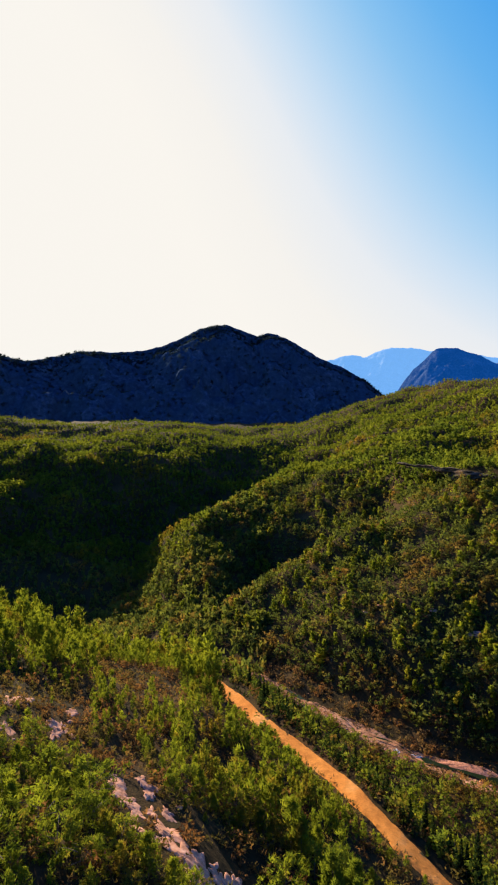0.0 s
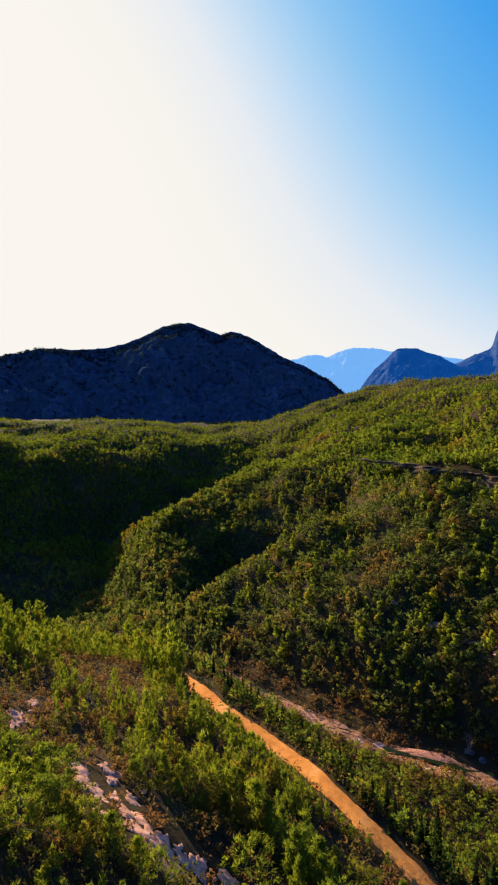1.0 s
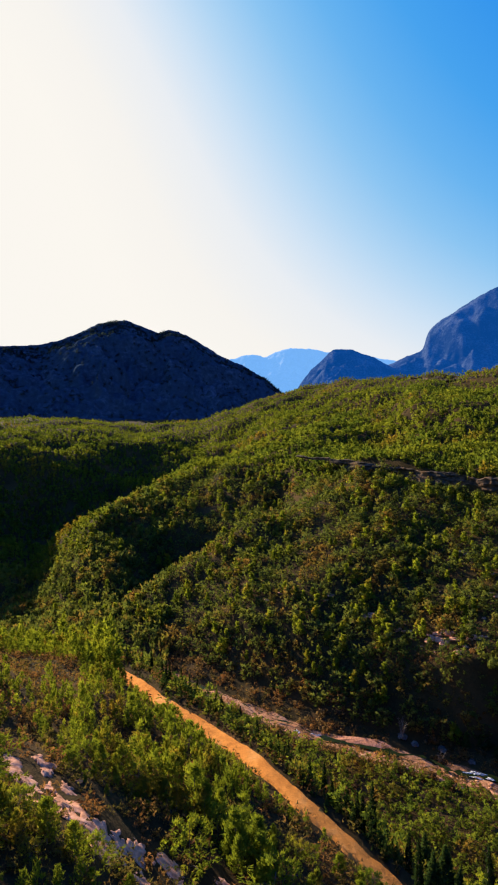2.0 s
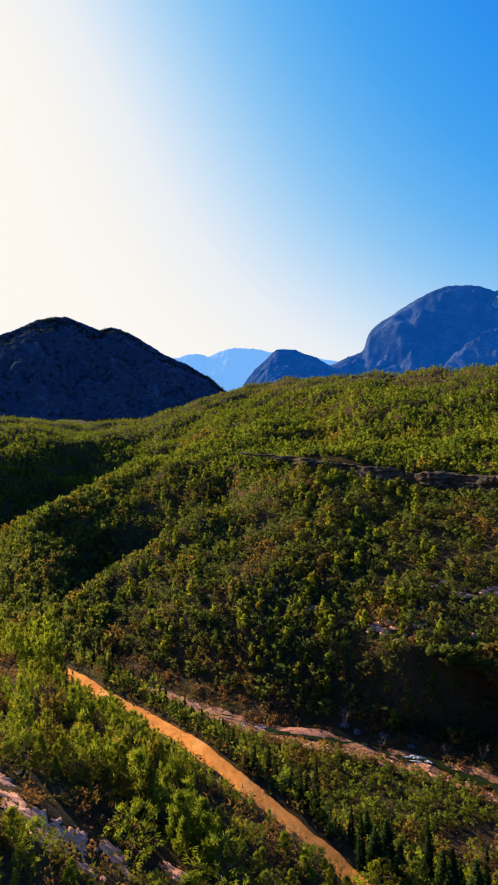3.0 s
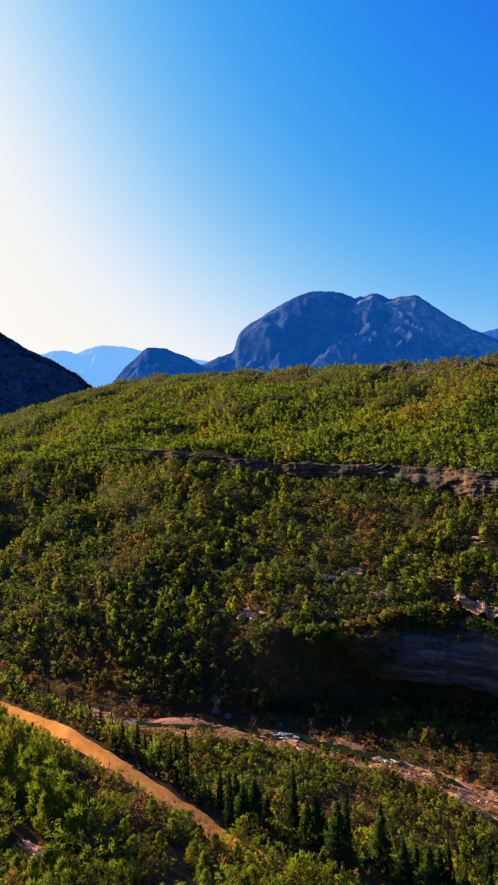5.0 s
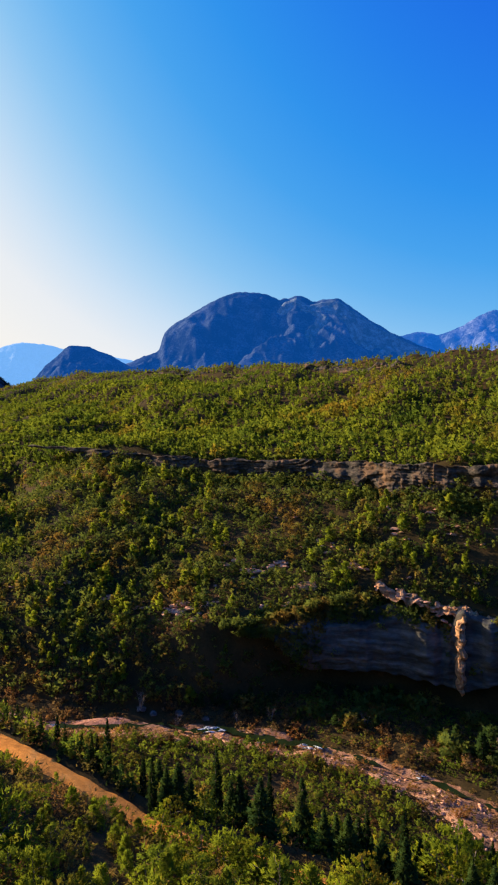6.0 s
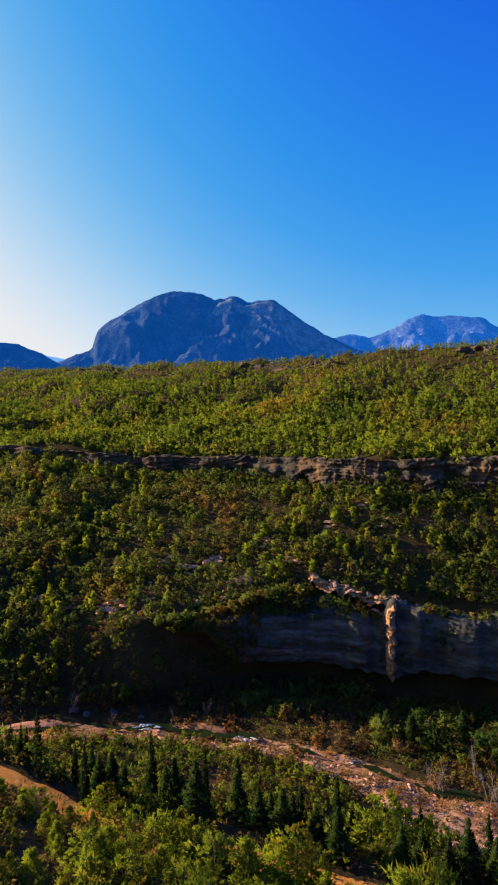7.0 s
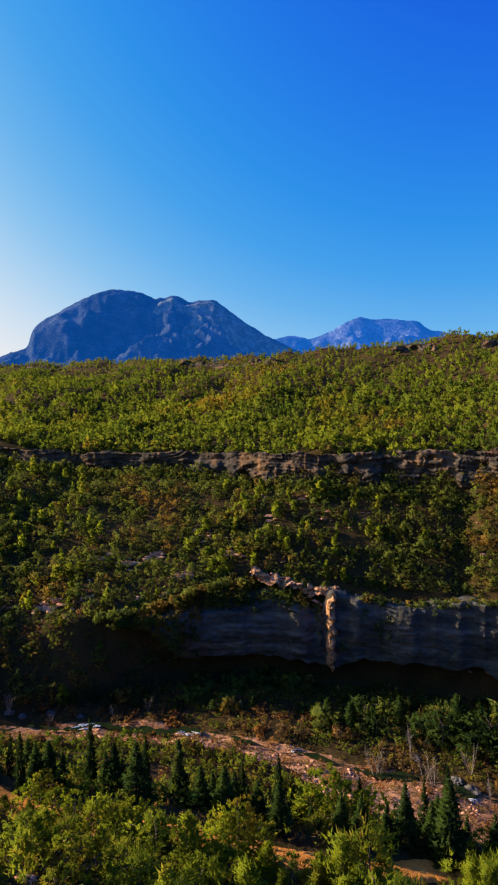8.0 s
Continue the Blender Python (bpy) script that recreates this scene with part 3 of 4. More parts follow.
def part(name, mesh, parent, label=""):
    ob = new(name, mesh)
    ob.parent = parent
    return tagged(ob, label)


def make_tree(name, label, category, kind, height, clumps, sprays, leaf, material, trunk=0.03, group="", slim=0.3):
    """One plant: a trunk with limbs, and a crown of leaf sprays."""
    root = tagged(new(name), label, category, group)
    p, o = crown_points(kind, clumps)
    verts, normals = leaf_tris(p * height, o, leaf, leaf * slim, 0.7 if kind != "column" else 0.35, sprays, 1.0 if kind == "pine" else 0.2, spray_sizes(kind, p))
    lean = rng.normal(size=2) * 0.02 * height
    top = height * (0.93 if kind != "round" else 0.6)
    stem = [(lean[0] * t * t, lean[1] * t * t, -0.4 + (top + 0.4) * t) for t in np.linspace(0, 1, 5)]
    limbs = [(stem, [trunk * height * (1 - 0.85 * t) for t in np.linspace(0, 1, 5)])]
    if kind != "column":
        for i in range(5):
            q = p[rng.integers(len(p))] * height
            z0 = max(0.1 * height, q[2] * 0.7)
            limbs.append(([(0, 0, z0), (q[0] * 0.5, q[1] * 0.5, (z0 + q[2]) / 2 + 0.05), tuple(q)], [trunk * height * 0.4, trunk * height * 0.25, 0.01]))
    part("trunk", limbs_mesh("trunk", limbs, BARK), root)
    part("crown", leaf_mesh("crown", verts, normals, material), root)
    return root


def scatter(n, az0, az1, r0, r1, seed):
    """Even random places in a sector; r0 and r1 are ranges or functions of the bearing."""
    g = np.random.default_rng(seed)
    az = g.uniform(az0, az1, n)
    lo = r0(az) if callable(r0) else r0
    hi = r1(az) if callable(r1) else r1
    r = np.sqrt(lo**2 + (hi**2 - lo**2) * g.uniform(size=n))
    keep = g.uniform(size=n) * np.max(hi**2 - lo**2) < hi**2 - lo**2 if callable(r1) or callable(r0) else np.ones(n, bool)
    return r[keep], az[keep], g


def at(name):
    k = ORDER.index(name)
    return lambda az: np.interp(az, AZ, RANGE[k])


def thin(x, y, gap):
    """Drops places closer than gap to one kept before."""
    taken, keep = set(), []
    for i, (a, b) in enumerate(zip(np.floor(x / gap).astype(int).tolist(), np.floor(y / gap).astype(int).tolist())):
        if (a, b) not in taken:
            taken.add((a, b))
            keep.append(i)
    return np.array(keep, int)


def soup(name, label, category, x, y, heights, kind, clumps, sprays, leaf, material, variants=6, sink=0.2, z=None, slim=0.36, girth=(0.8, 1.3)):
    """Many plants joined in one mesh, for woods that nobody could count."""
    protos = []
    for _ in range(variants):
        p, o = crown_points(kind, clumps)
        protos.append(leaf_tris(p, o, leaf, leaf * slim, 0.7, sprays, 0.8 if kind == "pine" else 0.0, spray_sizes(kind, p)))
    z = (land(x, y) if z is None else z) - sink
    which, turn = rng.integers(0, variants, len(x)), rng.uniform(0, 2 * np.pi, len(x))
    fat = rng.uniform(*girth, len(x))
    out, norm = [], []
    for k in range(variants):
        i = np.where(which == k)[0]
        c, s = np.cos(turn[i])[:, None], np.sin(turn[i])[:, None]
        v, w = protos[k][0][None], protos[k][1][None]
        h, f = heights[i][:, None], fat[i][:, None]
        out.append(np.stack([(v[..., 0] * c - v[..., 1] * s) * h * f + x[i][:, None], (v[..., 0] * s + v[..., 1] * c) * h * f + y[i][:, None], v[..., 2] * h + z[i][:, None]], -1).reshape(-1, 3))
        norm.append(np.stack([w[..., 0] * c - w[..., 1] * s, w[..., 0] * s + w[..., 1] * c, w[..., 2] + 0 * c], -1).reshape(-1, 3))
    ob = new(name, leaf_mesh(name, np.concatenate(out), np.concatenate(norm), material))
    return tagged(ob, label, category, kind="stuff")


# pale slabs cropping out between the pines: (bearing, range, size, stretch, turn)
SLABS = (
    (-11.6, 60.1, 0.9, 1.6, 40), (-10.7, 57.6, 1.1, 1.8, 60), (-9.8, 56.1, 1.0, 1.5, 50), (-9.0, 51.6, 1.2, 1.5, 70), (-8.5, 61.1, 0.9, 1.6, 30), (-9.3, 62.6, 0.8, 1.4, 10),
    (-6.6, 53.6, 1.2, 1.4, 60), (-5.3, 50.1, 1.3, 1.7, 70), (-4.2, 49.1, 1.2, 1.5, 40), (-3.4, 49.6, 1.4, 1.4, 20), (-1.8, 51.2, 1.0, 1.3, 80), (-8.2, 57.0, 0.6, 1.4, 20),
    (-20.7, 77.0, 1.2, 1.6, 10), (-19.3, 78.0, 1.0, 1.5, 30), (-16.4, 71.5, 1.2, 1.3, 80), (-17.1, 69.0, 0.8, 1.4, 50), (-21.2, 68.5, 1.0, 1.2, 20), (-19.9, 104.0, 1.3, 1.8, 0), (-15.7, 76.6, 0.8, 1.5, 0),
    (-6.8, 57.9, 0.8, 1.5, 60), (-0.5, 52.0, 0.9, 1.4, 0), (3.0, 52.5, 1.0, 1.6, 30), (8.3, 52.5, 1.1, 1.4, 50), (0.0, 48.0, 0.8, 1.3, 0), (26.9, 45.8, 0.7, 1.2, 0), (30.5, 53.9, 0.6, 1.2, 0),
)


def slab_gap(x, y, strip=(-1.0, 1.0, 3.0, 5.0)):
    """Metres to the nearest pale slab or to the clear strip on its sunny side."""
    best = np.full(x.shape, 99.0)
    for a0, r0, *_ in SLABS:
        sx, sy = r0 * math.sin(radians(a0)), r0 * math.cos(radians(a0))
        for reach in strip:
            px, py = sx + reach * math.sin(radians(SUN_AZ)), sy + reach * math.cos(radians(SUN_AZ))
            best = np.minimum(best, np.hypot(x - px, y - py))
    return best


# bare rock on the far slope: (bearing, range, blocks, size)
OUTCROPS = (
    (26.8, 232.8, 7, 1.2), (27.6, 230, 8, 1.3), (28.4, 228, 6, 1.2), (29.4, 222, 4, 1.0), (32.4, 246, 5, 1.0), (33.6, 242, 5, 1.0), (34.6, 238, 7, 1.2), (36.2, 239, 5, 1.1), (37.1, 240, 7, 1.2),
    (39.5, 226, 9, 1.7), (35.3, 220, 4, 1.0), (43.5, 231, 3, 1.9), (41.8, 242, 4, 1.0), (40.4, 246, 3, 1.0), (29.0, 273, 4, 1.1), (37.6, 218, 6, 1.1), (34.7, 217, 5, 1.1), (30.5, 226.5, 5, 1.1),
    (24.5, 240, 4, 1.0), (21.0, 250, 4, 1.0), (17.5, 262, 4, 1.1), (12.0, 272, 4, 1.1), (67.0, 216, 7, 1.2), (66.2, 216, 5, 1.0), (47.2, 243, 4, 1.0), (52.6, 240, 5, 1.0), (50.6, 246, 4, 1.0), (56.4, 238, 4, 1.0),
)


def outcrop_gap(x, y):
    """Metres to the nearest outcrop or to the clear strip below it."""
    best = np.full(x.shape, 99.0)
    for a0, r0, _, size in OUTCROPS:
        for reach in (0.0, -2.2):
            px, py = (r0 + reach) * math.sin(radians(a0)), (r0 + reach) * math.cos(radians(a0))
            best = np.minimum(best, np.hypot(x - px, y - py) - size)
    for a0 in np.arange(46.0, 55.8, 0.5):
        r0 = np.interp(a0, (46.2, 50, 55.5), (219.5, 216.0, 213.5))
        best = np.minimum(best, np.hypot(x - r0 * np.sin(np.radians(a0)), y - r0 * np.cos(np.radians(a0))) - 1.5)
    return best


# --- the near hillside: pines one by one, the rest as a thicket
r, az, g = scatter(9000, -27, 73, 36, lambda a: at("brow")(a) + 12, 3)
x, y = xy(r, az)
ok = ((az < -1) | (r < np.interp(az, road_az, road_r))) & (road_gap(r, az) > 2.9) & (slab_gap(x, y) > 1.8) & (fbm(x / 16, y / 16, 3, 77) > -0.6)
ok &= (az < 22) | (r > 60) | (g.uniform(size=len(az)) < 0.6)
x, y, r, az = x[ok], y[ok], r[ok], az[ok]
keep = thin(x, y, 1.95)
x, y, r, az = x[keep], y[keep], r[keep], az[keep]
gap = road_gap(r, az)
before = r < np.interp(az, road_az, road_r)
tall = (2.1 + 2.0 * np.clip(0.5 + fbm(x / 20, y / 20, 2, 55), 0, 1)) * g.uniform(0.7, 1.2, len(x)) * np.where(g.uniform(size=len(x)) < 0.2, 1.55, 1.0)
clear_view = ((az > -2.4) & (az < 25.5)) | ((az > 38.5) & (az < 42.5)) | ((az > 47.5) & (az < 55.5))
tall = np.where(before & (gap < 12) & clear_view, np.minimum(tall, 0.7 + (gap - 1.8) * (0.4 + 0.5 * smooth(11, 17, az))), tall)
tall = np.where(az < -2, tall * (1 + 0.28 * smooth(80, 115, r)), tall)
for reach in (-2.5, -4.0, -5.5, -7.0):
    tall = np.where(slab_gap(x, y, (reach,)) < 1.8, np.minimum(tall, -0.42 * reach), tall)
for reach in (7.0, 8.7, 10.5, 12.5, 14.5, 16.5):
    tall = np.where(slab_gap(x, y, (reach,)) < 2.6, np.minimum(tall, 0.32 * reach - 1.2), tall)
order = np.argsort(np.where((az > -26) & (az < 72) & (r > 42), r, 999))
first, rest = order[:260], order[260:]
pines = [
    make_tree("pine_tree", "young yellow-green pine on the stony hillside", "tree", ("pine", "bushy", "pine", "bushy", "pine", "round", "pine", "bushy")[k], 1.0, 90, 12, 0.094, PINE, 0.018, "pines on the hillside", 0.15)
    for k in range(8)
]
lots = land(x, y) - 0.15
for n, i in enumerate(first):
    m = pose(x[i], y[i], lots[i], 0, 0, g.uniform(0, 360)) @ Matrix.Diagonal((tall[i] * g.uniform(0.95, 1.3), tall[i] * g.uniform(0.95, 1.3), tall[i], 1))
    if n < len(pines):
        pines[n].matrix_basis = m
    else:
        copy_thing(pines[n % len(pines)], m @ Matrix.Diagonal((*(1 / s for s in pines[n % len(pines)].scale), 1)))
soup("pine_thicket", "dense yellow-green young pines covering the hillside", "trees", x[rest], y[rest], tall[rest] * 1.1, "pine", 32, 9, 0.11, PINE, 8, 0.2, None, 0.19, (0.6, 1.05))
r, az, g = scatter(9500, -27, 73, 36, lambda a: at("brow")(a) + 6, 4)
x, y = xy(r, az)
ok = (road_gap(r, az) > 2.3) & (slab_gap(x, y, (-0.4, 0.8, 2.0)) > 0.9)
x, y = x[ok], y[ok]
soup("hillside_shrubs", "olive and russet low shrubs between the pines", "shrubs", x, y, g.uniform(0.7, 1.9, len(x)), "round", 11, 4, 0.22, SHRUB, 6, 0.1, None, 0.28)


# --- the drop below the road and the river terrace
def wood(name, label, az0, az1, lo, hi, n, gap, hmin, hmax, kind, clumps, sprays, leaf, material, seed, gapiness=-0.5, patch=30, avoid=0.0, category="trees"):
    r, az, g = scatter(n, az0, az1, lo, hi, seed)
    x, y = xy(r, az)
    ok = fbm(x / patch, y / patch, 3, seed + 70) > gapiness
    ok &= outcrop_gap(x, y) > 0.7
    if avoid:
        s = stream_gap(r, az)
        ok &= (s > avoid) | (s < -13 - 5 * smooth(46, 56, az)) | ((s < -3) & (g.uniform(size=len(s)) < 0.4))
    if name == "plateau_pines":
        q = r / at("crest")(az)
        ok &= (q < 0.928) | (q > 0.94) | (rim_lump(az) < 0.15) | (az < 24)
    x, y = x[ok], y[ok]
    keep = thin(x, y, gap)
    x, y = x[keep], y[keep]
    tall = g.uniform(hmin, hmax, len(x)) * (0.8 + 0.4 * g.uniform(size=len(x)) ** 3)
    r, az = polar(x, y)
    if name.startswith("plateau"):
        tall *= 1 - 0.38 * smooth(0.8, 0.95, r / at("crest")(az))
    if name == "road_conifers":
        tall = np.minimum(tall, 2.2 + 0.9 * (road_gap(r, az) - 2.8))
    if name.startswith("bank"):
        tall = np.minimum(tall, 0.8 + (0.55 + 2.0 * smooth(24, 16, az)) * (road_gap(r, az) - 2.0))
    return soup(name, label, category, x, y, tall, kind, clumps, sprays, leaf, material, 8)


def stream(offset):
    return lambda a: np.interp(a, STREAM_AZ, STREAM_R) + offset


wood("bank_pines", "green pines on the bank below the dirt road", -14, 80, lambda a: np.interp(a, road_az, road_r) + 2.6, at("near_bank"), 11000, 2.5, 1.8, 4.8, "bushy", 23, 5, 0.14, TERRACE_LEAF, 21, -0.7, 20)
wood("bank_conifers", "dark narrow conifers below the dirt road", -8, 80, lambda a: np.interp(a, road_az, road_r) + 2.6, lambda a: at("brow")(a) + 16, 900, 2.6, 1.2, 3.6, "cone", 60, 7, 0.085, SPRUCE, 22, 0.0, 14)
wood("terrace_trees", "green willows and pines on the river terrace", -12, 80, at("near_bank"), lambda a: stream(-14)(a) - 14 * smooth(46, 56, a), 11000, 2.8, 1.8, 4.4, "bushy", 20, 6, 0.15, TERRACE_LEAF, 23, -0.85, 18)
wood("terrace_shrubs", "olive and russet shrubs beside the river", -6, 72, lambda a: at("near_bank")(a) + 4, at("far_bank"), 7500, 1.8, 0.6, 2.0, "round", 11, 4, 0.24, SHRUB, 24, -0.5, 12, 2.6, "shrubs")
wood("russet_shrubs", "russet brown leafless shrubs beside the river", 2, 72, stream(-17), stream(30), 6500, 2.0, 0.8, 2.8, "round", 14, 4, 0.23, RUSSET, 26, -0.35, 14, 2.0, "shrubs")
wood("riverside_scrub", "low olive and brown scrub behind the river", 36, 72, stream(5), lambda a: at("far_bank")(a) - 2, 4800, 1.5, 0.6, 2.2, "round", 10, 4, 0.25, TERRACE_LEAF, 28, -0.8, 10, 0.0, "shrubs")
wood("far_bank_trees", "green trees at the foot of the cliff", 18, 80, stream(12), lambda a: at("far_bank")(a) - 3, 420, 4.0, 3.0, 7.0, "round", 44, 6, 0.18, SLOPE_LEAF, 25, -0.25, 14)

wood("road_conifers", "dense dark conifers along the dirt road", -8, 24, lambda a: np.interp(a, road_az, road_r) + 3.0, lambda a: np.interp(a, road_az, road_r) + 15, 1600, 2.1, 2.4, 5.0, "cone", 40, 7, 0.1, SPRUCE, 27, -0.5, 12)

# --- the far slope, the bench and the plateau
def rim_lump(az):
    """How far the ledges under the plateau rim stand out, by bearing."""
    return np.clip(fbm(az * 0.28, 0 * az + 5, 3, 97) * 1.3 + 0.35, -0.25, 1.0)


lower_edge, upper_edge = lambda a: at("far_bank")(a) + 1 + 4 * smooth(38, 44, a), lambda a: at("bench_foot")(a) + 3 - 4 * smooth(20, 28, a) + 2 * smooth(44, 50, a)
wood("slope_maquis", "dark olive maquis bushes on the steep slope", 20, 72, lower_edge, upper_edge, 30000, 4.0, 2.8, 6.2, "bushy", 34, 6, 0.135, SLOPE_LEAF, 11, -0.95, 22)
wood("gully_maquis", "dense olive bushes on the steep gully sides", 57, 75, lower_edge, upper_edge, 7000, 2.6, 2.0, 4.6, "bushy", 24, 5, 0.16, SLOPE_LEAF, 19, -1.2, 22)
wood("ravine_maquis", "dark olive maquis bushes round the side ravine", -12, 20, lower_edge, upper_edge, 34000, 4.1, 3.0, 6.2, "bushy", 18, 4, 0.21, SLOPE_LEAF, 16, -0.95, 22)
wood("slope_scrub", "low olive and brown scrub on the steep slope", 10, 72, lambda a: at("far_bank")(a) + 4, lambda a: at("bench_foot")(a) + 2, 12000, 3.0, 0.9, 2.2, "round", 10, 4, 0.26, SLOPE_LEAF, 17, -0.9, 16, 0.0, "shrubs")
wood("slope_pines", "scattered green pines on the steep slope", -12, 72, lambda a: at("cliff_top")(a) - 4 - 14 * smooth(34, 26, a), lambda a: at("bench_foot")(a) - 4 * smooth(20, 28, a), 2600, 5.0, 4.0, 7.8, "pine", 32, 7, 0.135, PINE, 12, -0.3, 40)
wood("bench_pines", "light green pine wood on the bench above the cliffs", -26, 72, lambda a: at("bench_edge")(a) - 1 - 14 * smooth(22, 16, a), at("shelf"), 90000, 3.4, 3.4, 6.2, "pine", 8, 4, 0.28, FAR_PINE, 13, -1.2, 40)
wood("plateau_pines", "light green pine wood rising to the plateau rim", -26, 72, at("shelf"), lambda a: at("crest")(a) + 14 + 60 * smooth(12, 4, a), 110000, 4.1, 3.4, 6.4, "pine", 8, 3, 0.3, FAR_PINE, 14, -1.1, 50)
wood("gorge_woods", "dark trees in the shaded side gorge", -25, 2, 250, at("bench_edge"), 4000, 4.5, 4.0, 7.0, "pine", 7, 3, 0.34, SLOPE_LEAF, 15, -0.7, 40)


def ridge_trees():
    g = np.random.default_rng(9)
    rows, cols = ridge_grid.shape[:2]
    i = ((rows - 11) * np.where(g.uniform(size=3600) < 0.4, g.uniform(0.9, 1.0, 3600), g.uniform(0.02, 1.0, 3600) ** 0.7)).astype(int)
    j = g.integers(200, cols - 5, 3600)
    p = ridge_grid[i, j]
    soup("ridge_trees", "sparse dark trees on the shaded mountain", "trees", p[:, 0], p[:, 1], g.uniform(3.0, 7.0, 3600), "round", 5, 3, 0.5, HAZE_BLUE_LEAF, 6, 0.5, p[:, 2])


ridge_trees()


# ---------------------------------------------------------------- rock
def build_cliff(name, label, az, top_r, top_z, low_z, depth, seed, step=3.0, rows=26, overhang=0.0, bulge=None, rock=None, rise=0.0, beds=1.0, blocks=0.0, cell=(3.1, 1.9), batter=0.0, sway=0.0):
    """A rock wall along a line: stepped facets, bedding planes, a hollow under its foot where overhang is given."""
    s = np.linspace(0, 1, rows)[:, None]
    run = np.radians(az) * np.mean(top_r)
    z = top_z[None] + (low_z - top_z)[None] * s
    wide = run[None] + 0 * z
    jag = 2.0 * fbm(wide / 13, z / 9, 3, seed) + 1.0 * fbm(wide / 4, z / 3.2, 3, seed + 1)
    out = step * (np.floor(jag * 2) / 2 * 0.8 + jag * 0.35 + 0.8)
    # joints cut the face into blocks
    col = np.floor(wide / cell[0] + 0.5 * vnoise(wide / 5, z / 4, seed + 6))
    row = np.floor(z / cell[1] + 0.9 * _hash(col.astype(np.int64), 0 * col.astype(np.int64), seed + 7) + 0.4 * vnoise(wide / 6, z / 6, seed + 8))
    out = out + blocks * (0.9 * _hash(col.astype(np.int64), row.astype(np.int64), seed + 9) + 0.7 * _hash(np.floor(wide / 7).astype(np.int64), np.floor(z / 4).astype(np.int64), seed + 10))
    if bulge is not None:
        out = out + bulge
    warp = 3 * vnoise(run[None] / 30 + 0 * z, z / 12, seed + 3)
    layer = z * 0.42 + warp
    bed = beds * 1.3 * (np.abs((layer % 1.0) - 0.35) - 0.3) * (1 + vnoise(np.floor(layer) + 0 * run[None], run[None] / 25, seed + 4))
    bed = bed + (0.2 + 0.4 * beds) * fbm(run[None] / 7 + 0 * z, z / 1.8, 4, seed + 5, 0.6)
    r = top_r[None] - out * (0.55 + 0.45 * np.sin(np.pi * np.clip(s * 0.8 + 0.12, 0, 1))) - bed - overhang * 0.12 * np.sin(np.pi * s) - batter * s
    lip_r = np.stack([top_r + depth, top_r + depth * 0.5, top_r + 0.6])
    lip_z = np.stack([top_z - 0.6 + rise, top_z + rise * 0.4 + 0.2 * vnoise(run / 3, 0 * run, seed), top_z + 0.1])
    foot_r = np.stack([r[-1] + overhang * 0.5 + 0.5, top_r + depth + overhang * 0.4])
    foot_z = np.stack([low_z + 0.1 * overhang, low_z + 0.25 * overhang])
    rr, zz = np.concatenate([lip_r, r, foot_r]), np.concatenate([lip_z, z, foot_z])
    x, y = xy(rr, az[None] + sway * fbm(zz / 2.2, 0 * zz + seed, 3, seed + 11))
    verts = np.stack([x, y, zz], -1).reshape(-1, 3)
    ob = new(name, raw_mesh(name, verts, grid_faces(*rr.shape)[:, ::-1], rock or SHADED_CLIFF, False))
    return tagged(ob, label, "cliff", kind="structure")


def along(name_k, az):
    k = ORDER.index(name_k)
    return np.interp(az, AZ, RANGE[k]), np.interp(az, AZ, HEIGHT[k])


az = np.arange(33, 79, 0.08)
top_r, crown_z = along("cliff_top", az)
top_r = top_r - 8 + 4 * smooth(38, 33, az) + 1.6 * fbm(az * 0.5, 0 * az, 3, 90)
drop = (3 + 6 * smooth(36, 43, az)) * (1 - smooth(52.2, 53.2, az))
top_z = crown_z - drop + 0.8 * fbm(az * 0.9, 0 * az, 3, 92)
low_z = DATUM - 94 + 2.6 * fbm(az * 0.3, 0 * az, 3, 91) + 14 * smooth(41, 33, az)
low_z = np.minimum(low_z, top_z - 1.0)
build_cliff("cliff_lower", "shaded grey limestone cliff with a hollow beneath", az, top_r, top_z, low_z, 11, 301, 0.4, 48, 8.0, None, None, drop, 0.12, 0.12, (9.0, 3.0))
az_low, lip_r0, lip_z0, crown_low, low_low = az, top_r, top_z, crown_z, low_z
az = np.arange(52.9, 53.75, 0.025)
p_r, p_top, p_low = (np.interp(az, az_low, v) for v in (top_r, top_z, low_z))
edge = np.abs(az - 53.32) / 0.43
# the pillar's sunlight is put into its bright ochre colour
build_cliff("rock_pillar", "sunlit ochre rock pillar on the cliff", az, p_r - 0.3 + 2.0 * edge**3, p_top - 1.0 - 3 * edge**2, p_low - 1.0 + 5 * edge**2, 6, 333, 0.7, 64, 1.0, 2.2, LIT_OCHRE, 0.0, 0.8, 1.3, (1.1, 1.3), 0.0, 0.16)
az = np.arange(45.8, 56.0, 0.05)
p_r = np.interp(az, (46.2, 50, 55.5), (219.5, 216.2, 213.5)) + 1.2 * fbm(az * 0.8, 0 * az, 3, 612)
p_top = DATUM + np.interp(az, (46.2, 47.7, 50.3, 52.4, 54.0, 55.5), (-65.6, -67.0, -68.6, -70.2, -71.2, -73.2)) + 1.0 * fbm(az * 1.6, 0 * az, 3, 613)
p_low = p_top - 1.6 - 1.6 * np.clip(0.6 + fbm(az * 0.9, 0 * az, 3, 614), 0, 1.2)
build_cliff("rock_ledge", "broken pinkish limestone ledge above the cliff", az, p_r, p_top, p_low, 4, 615, 0.3, 20, 0.0, None, LIT_OCHRE, 0.0, 1.0, 1.2, (1.8, 0.9), 3.0)
az = np.arange(14, 79, 0.07)
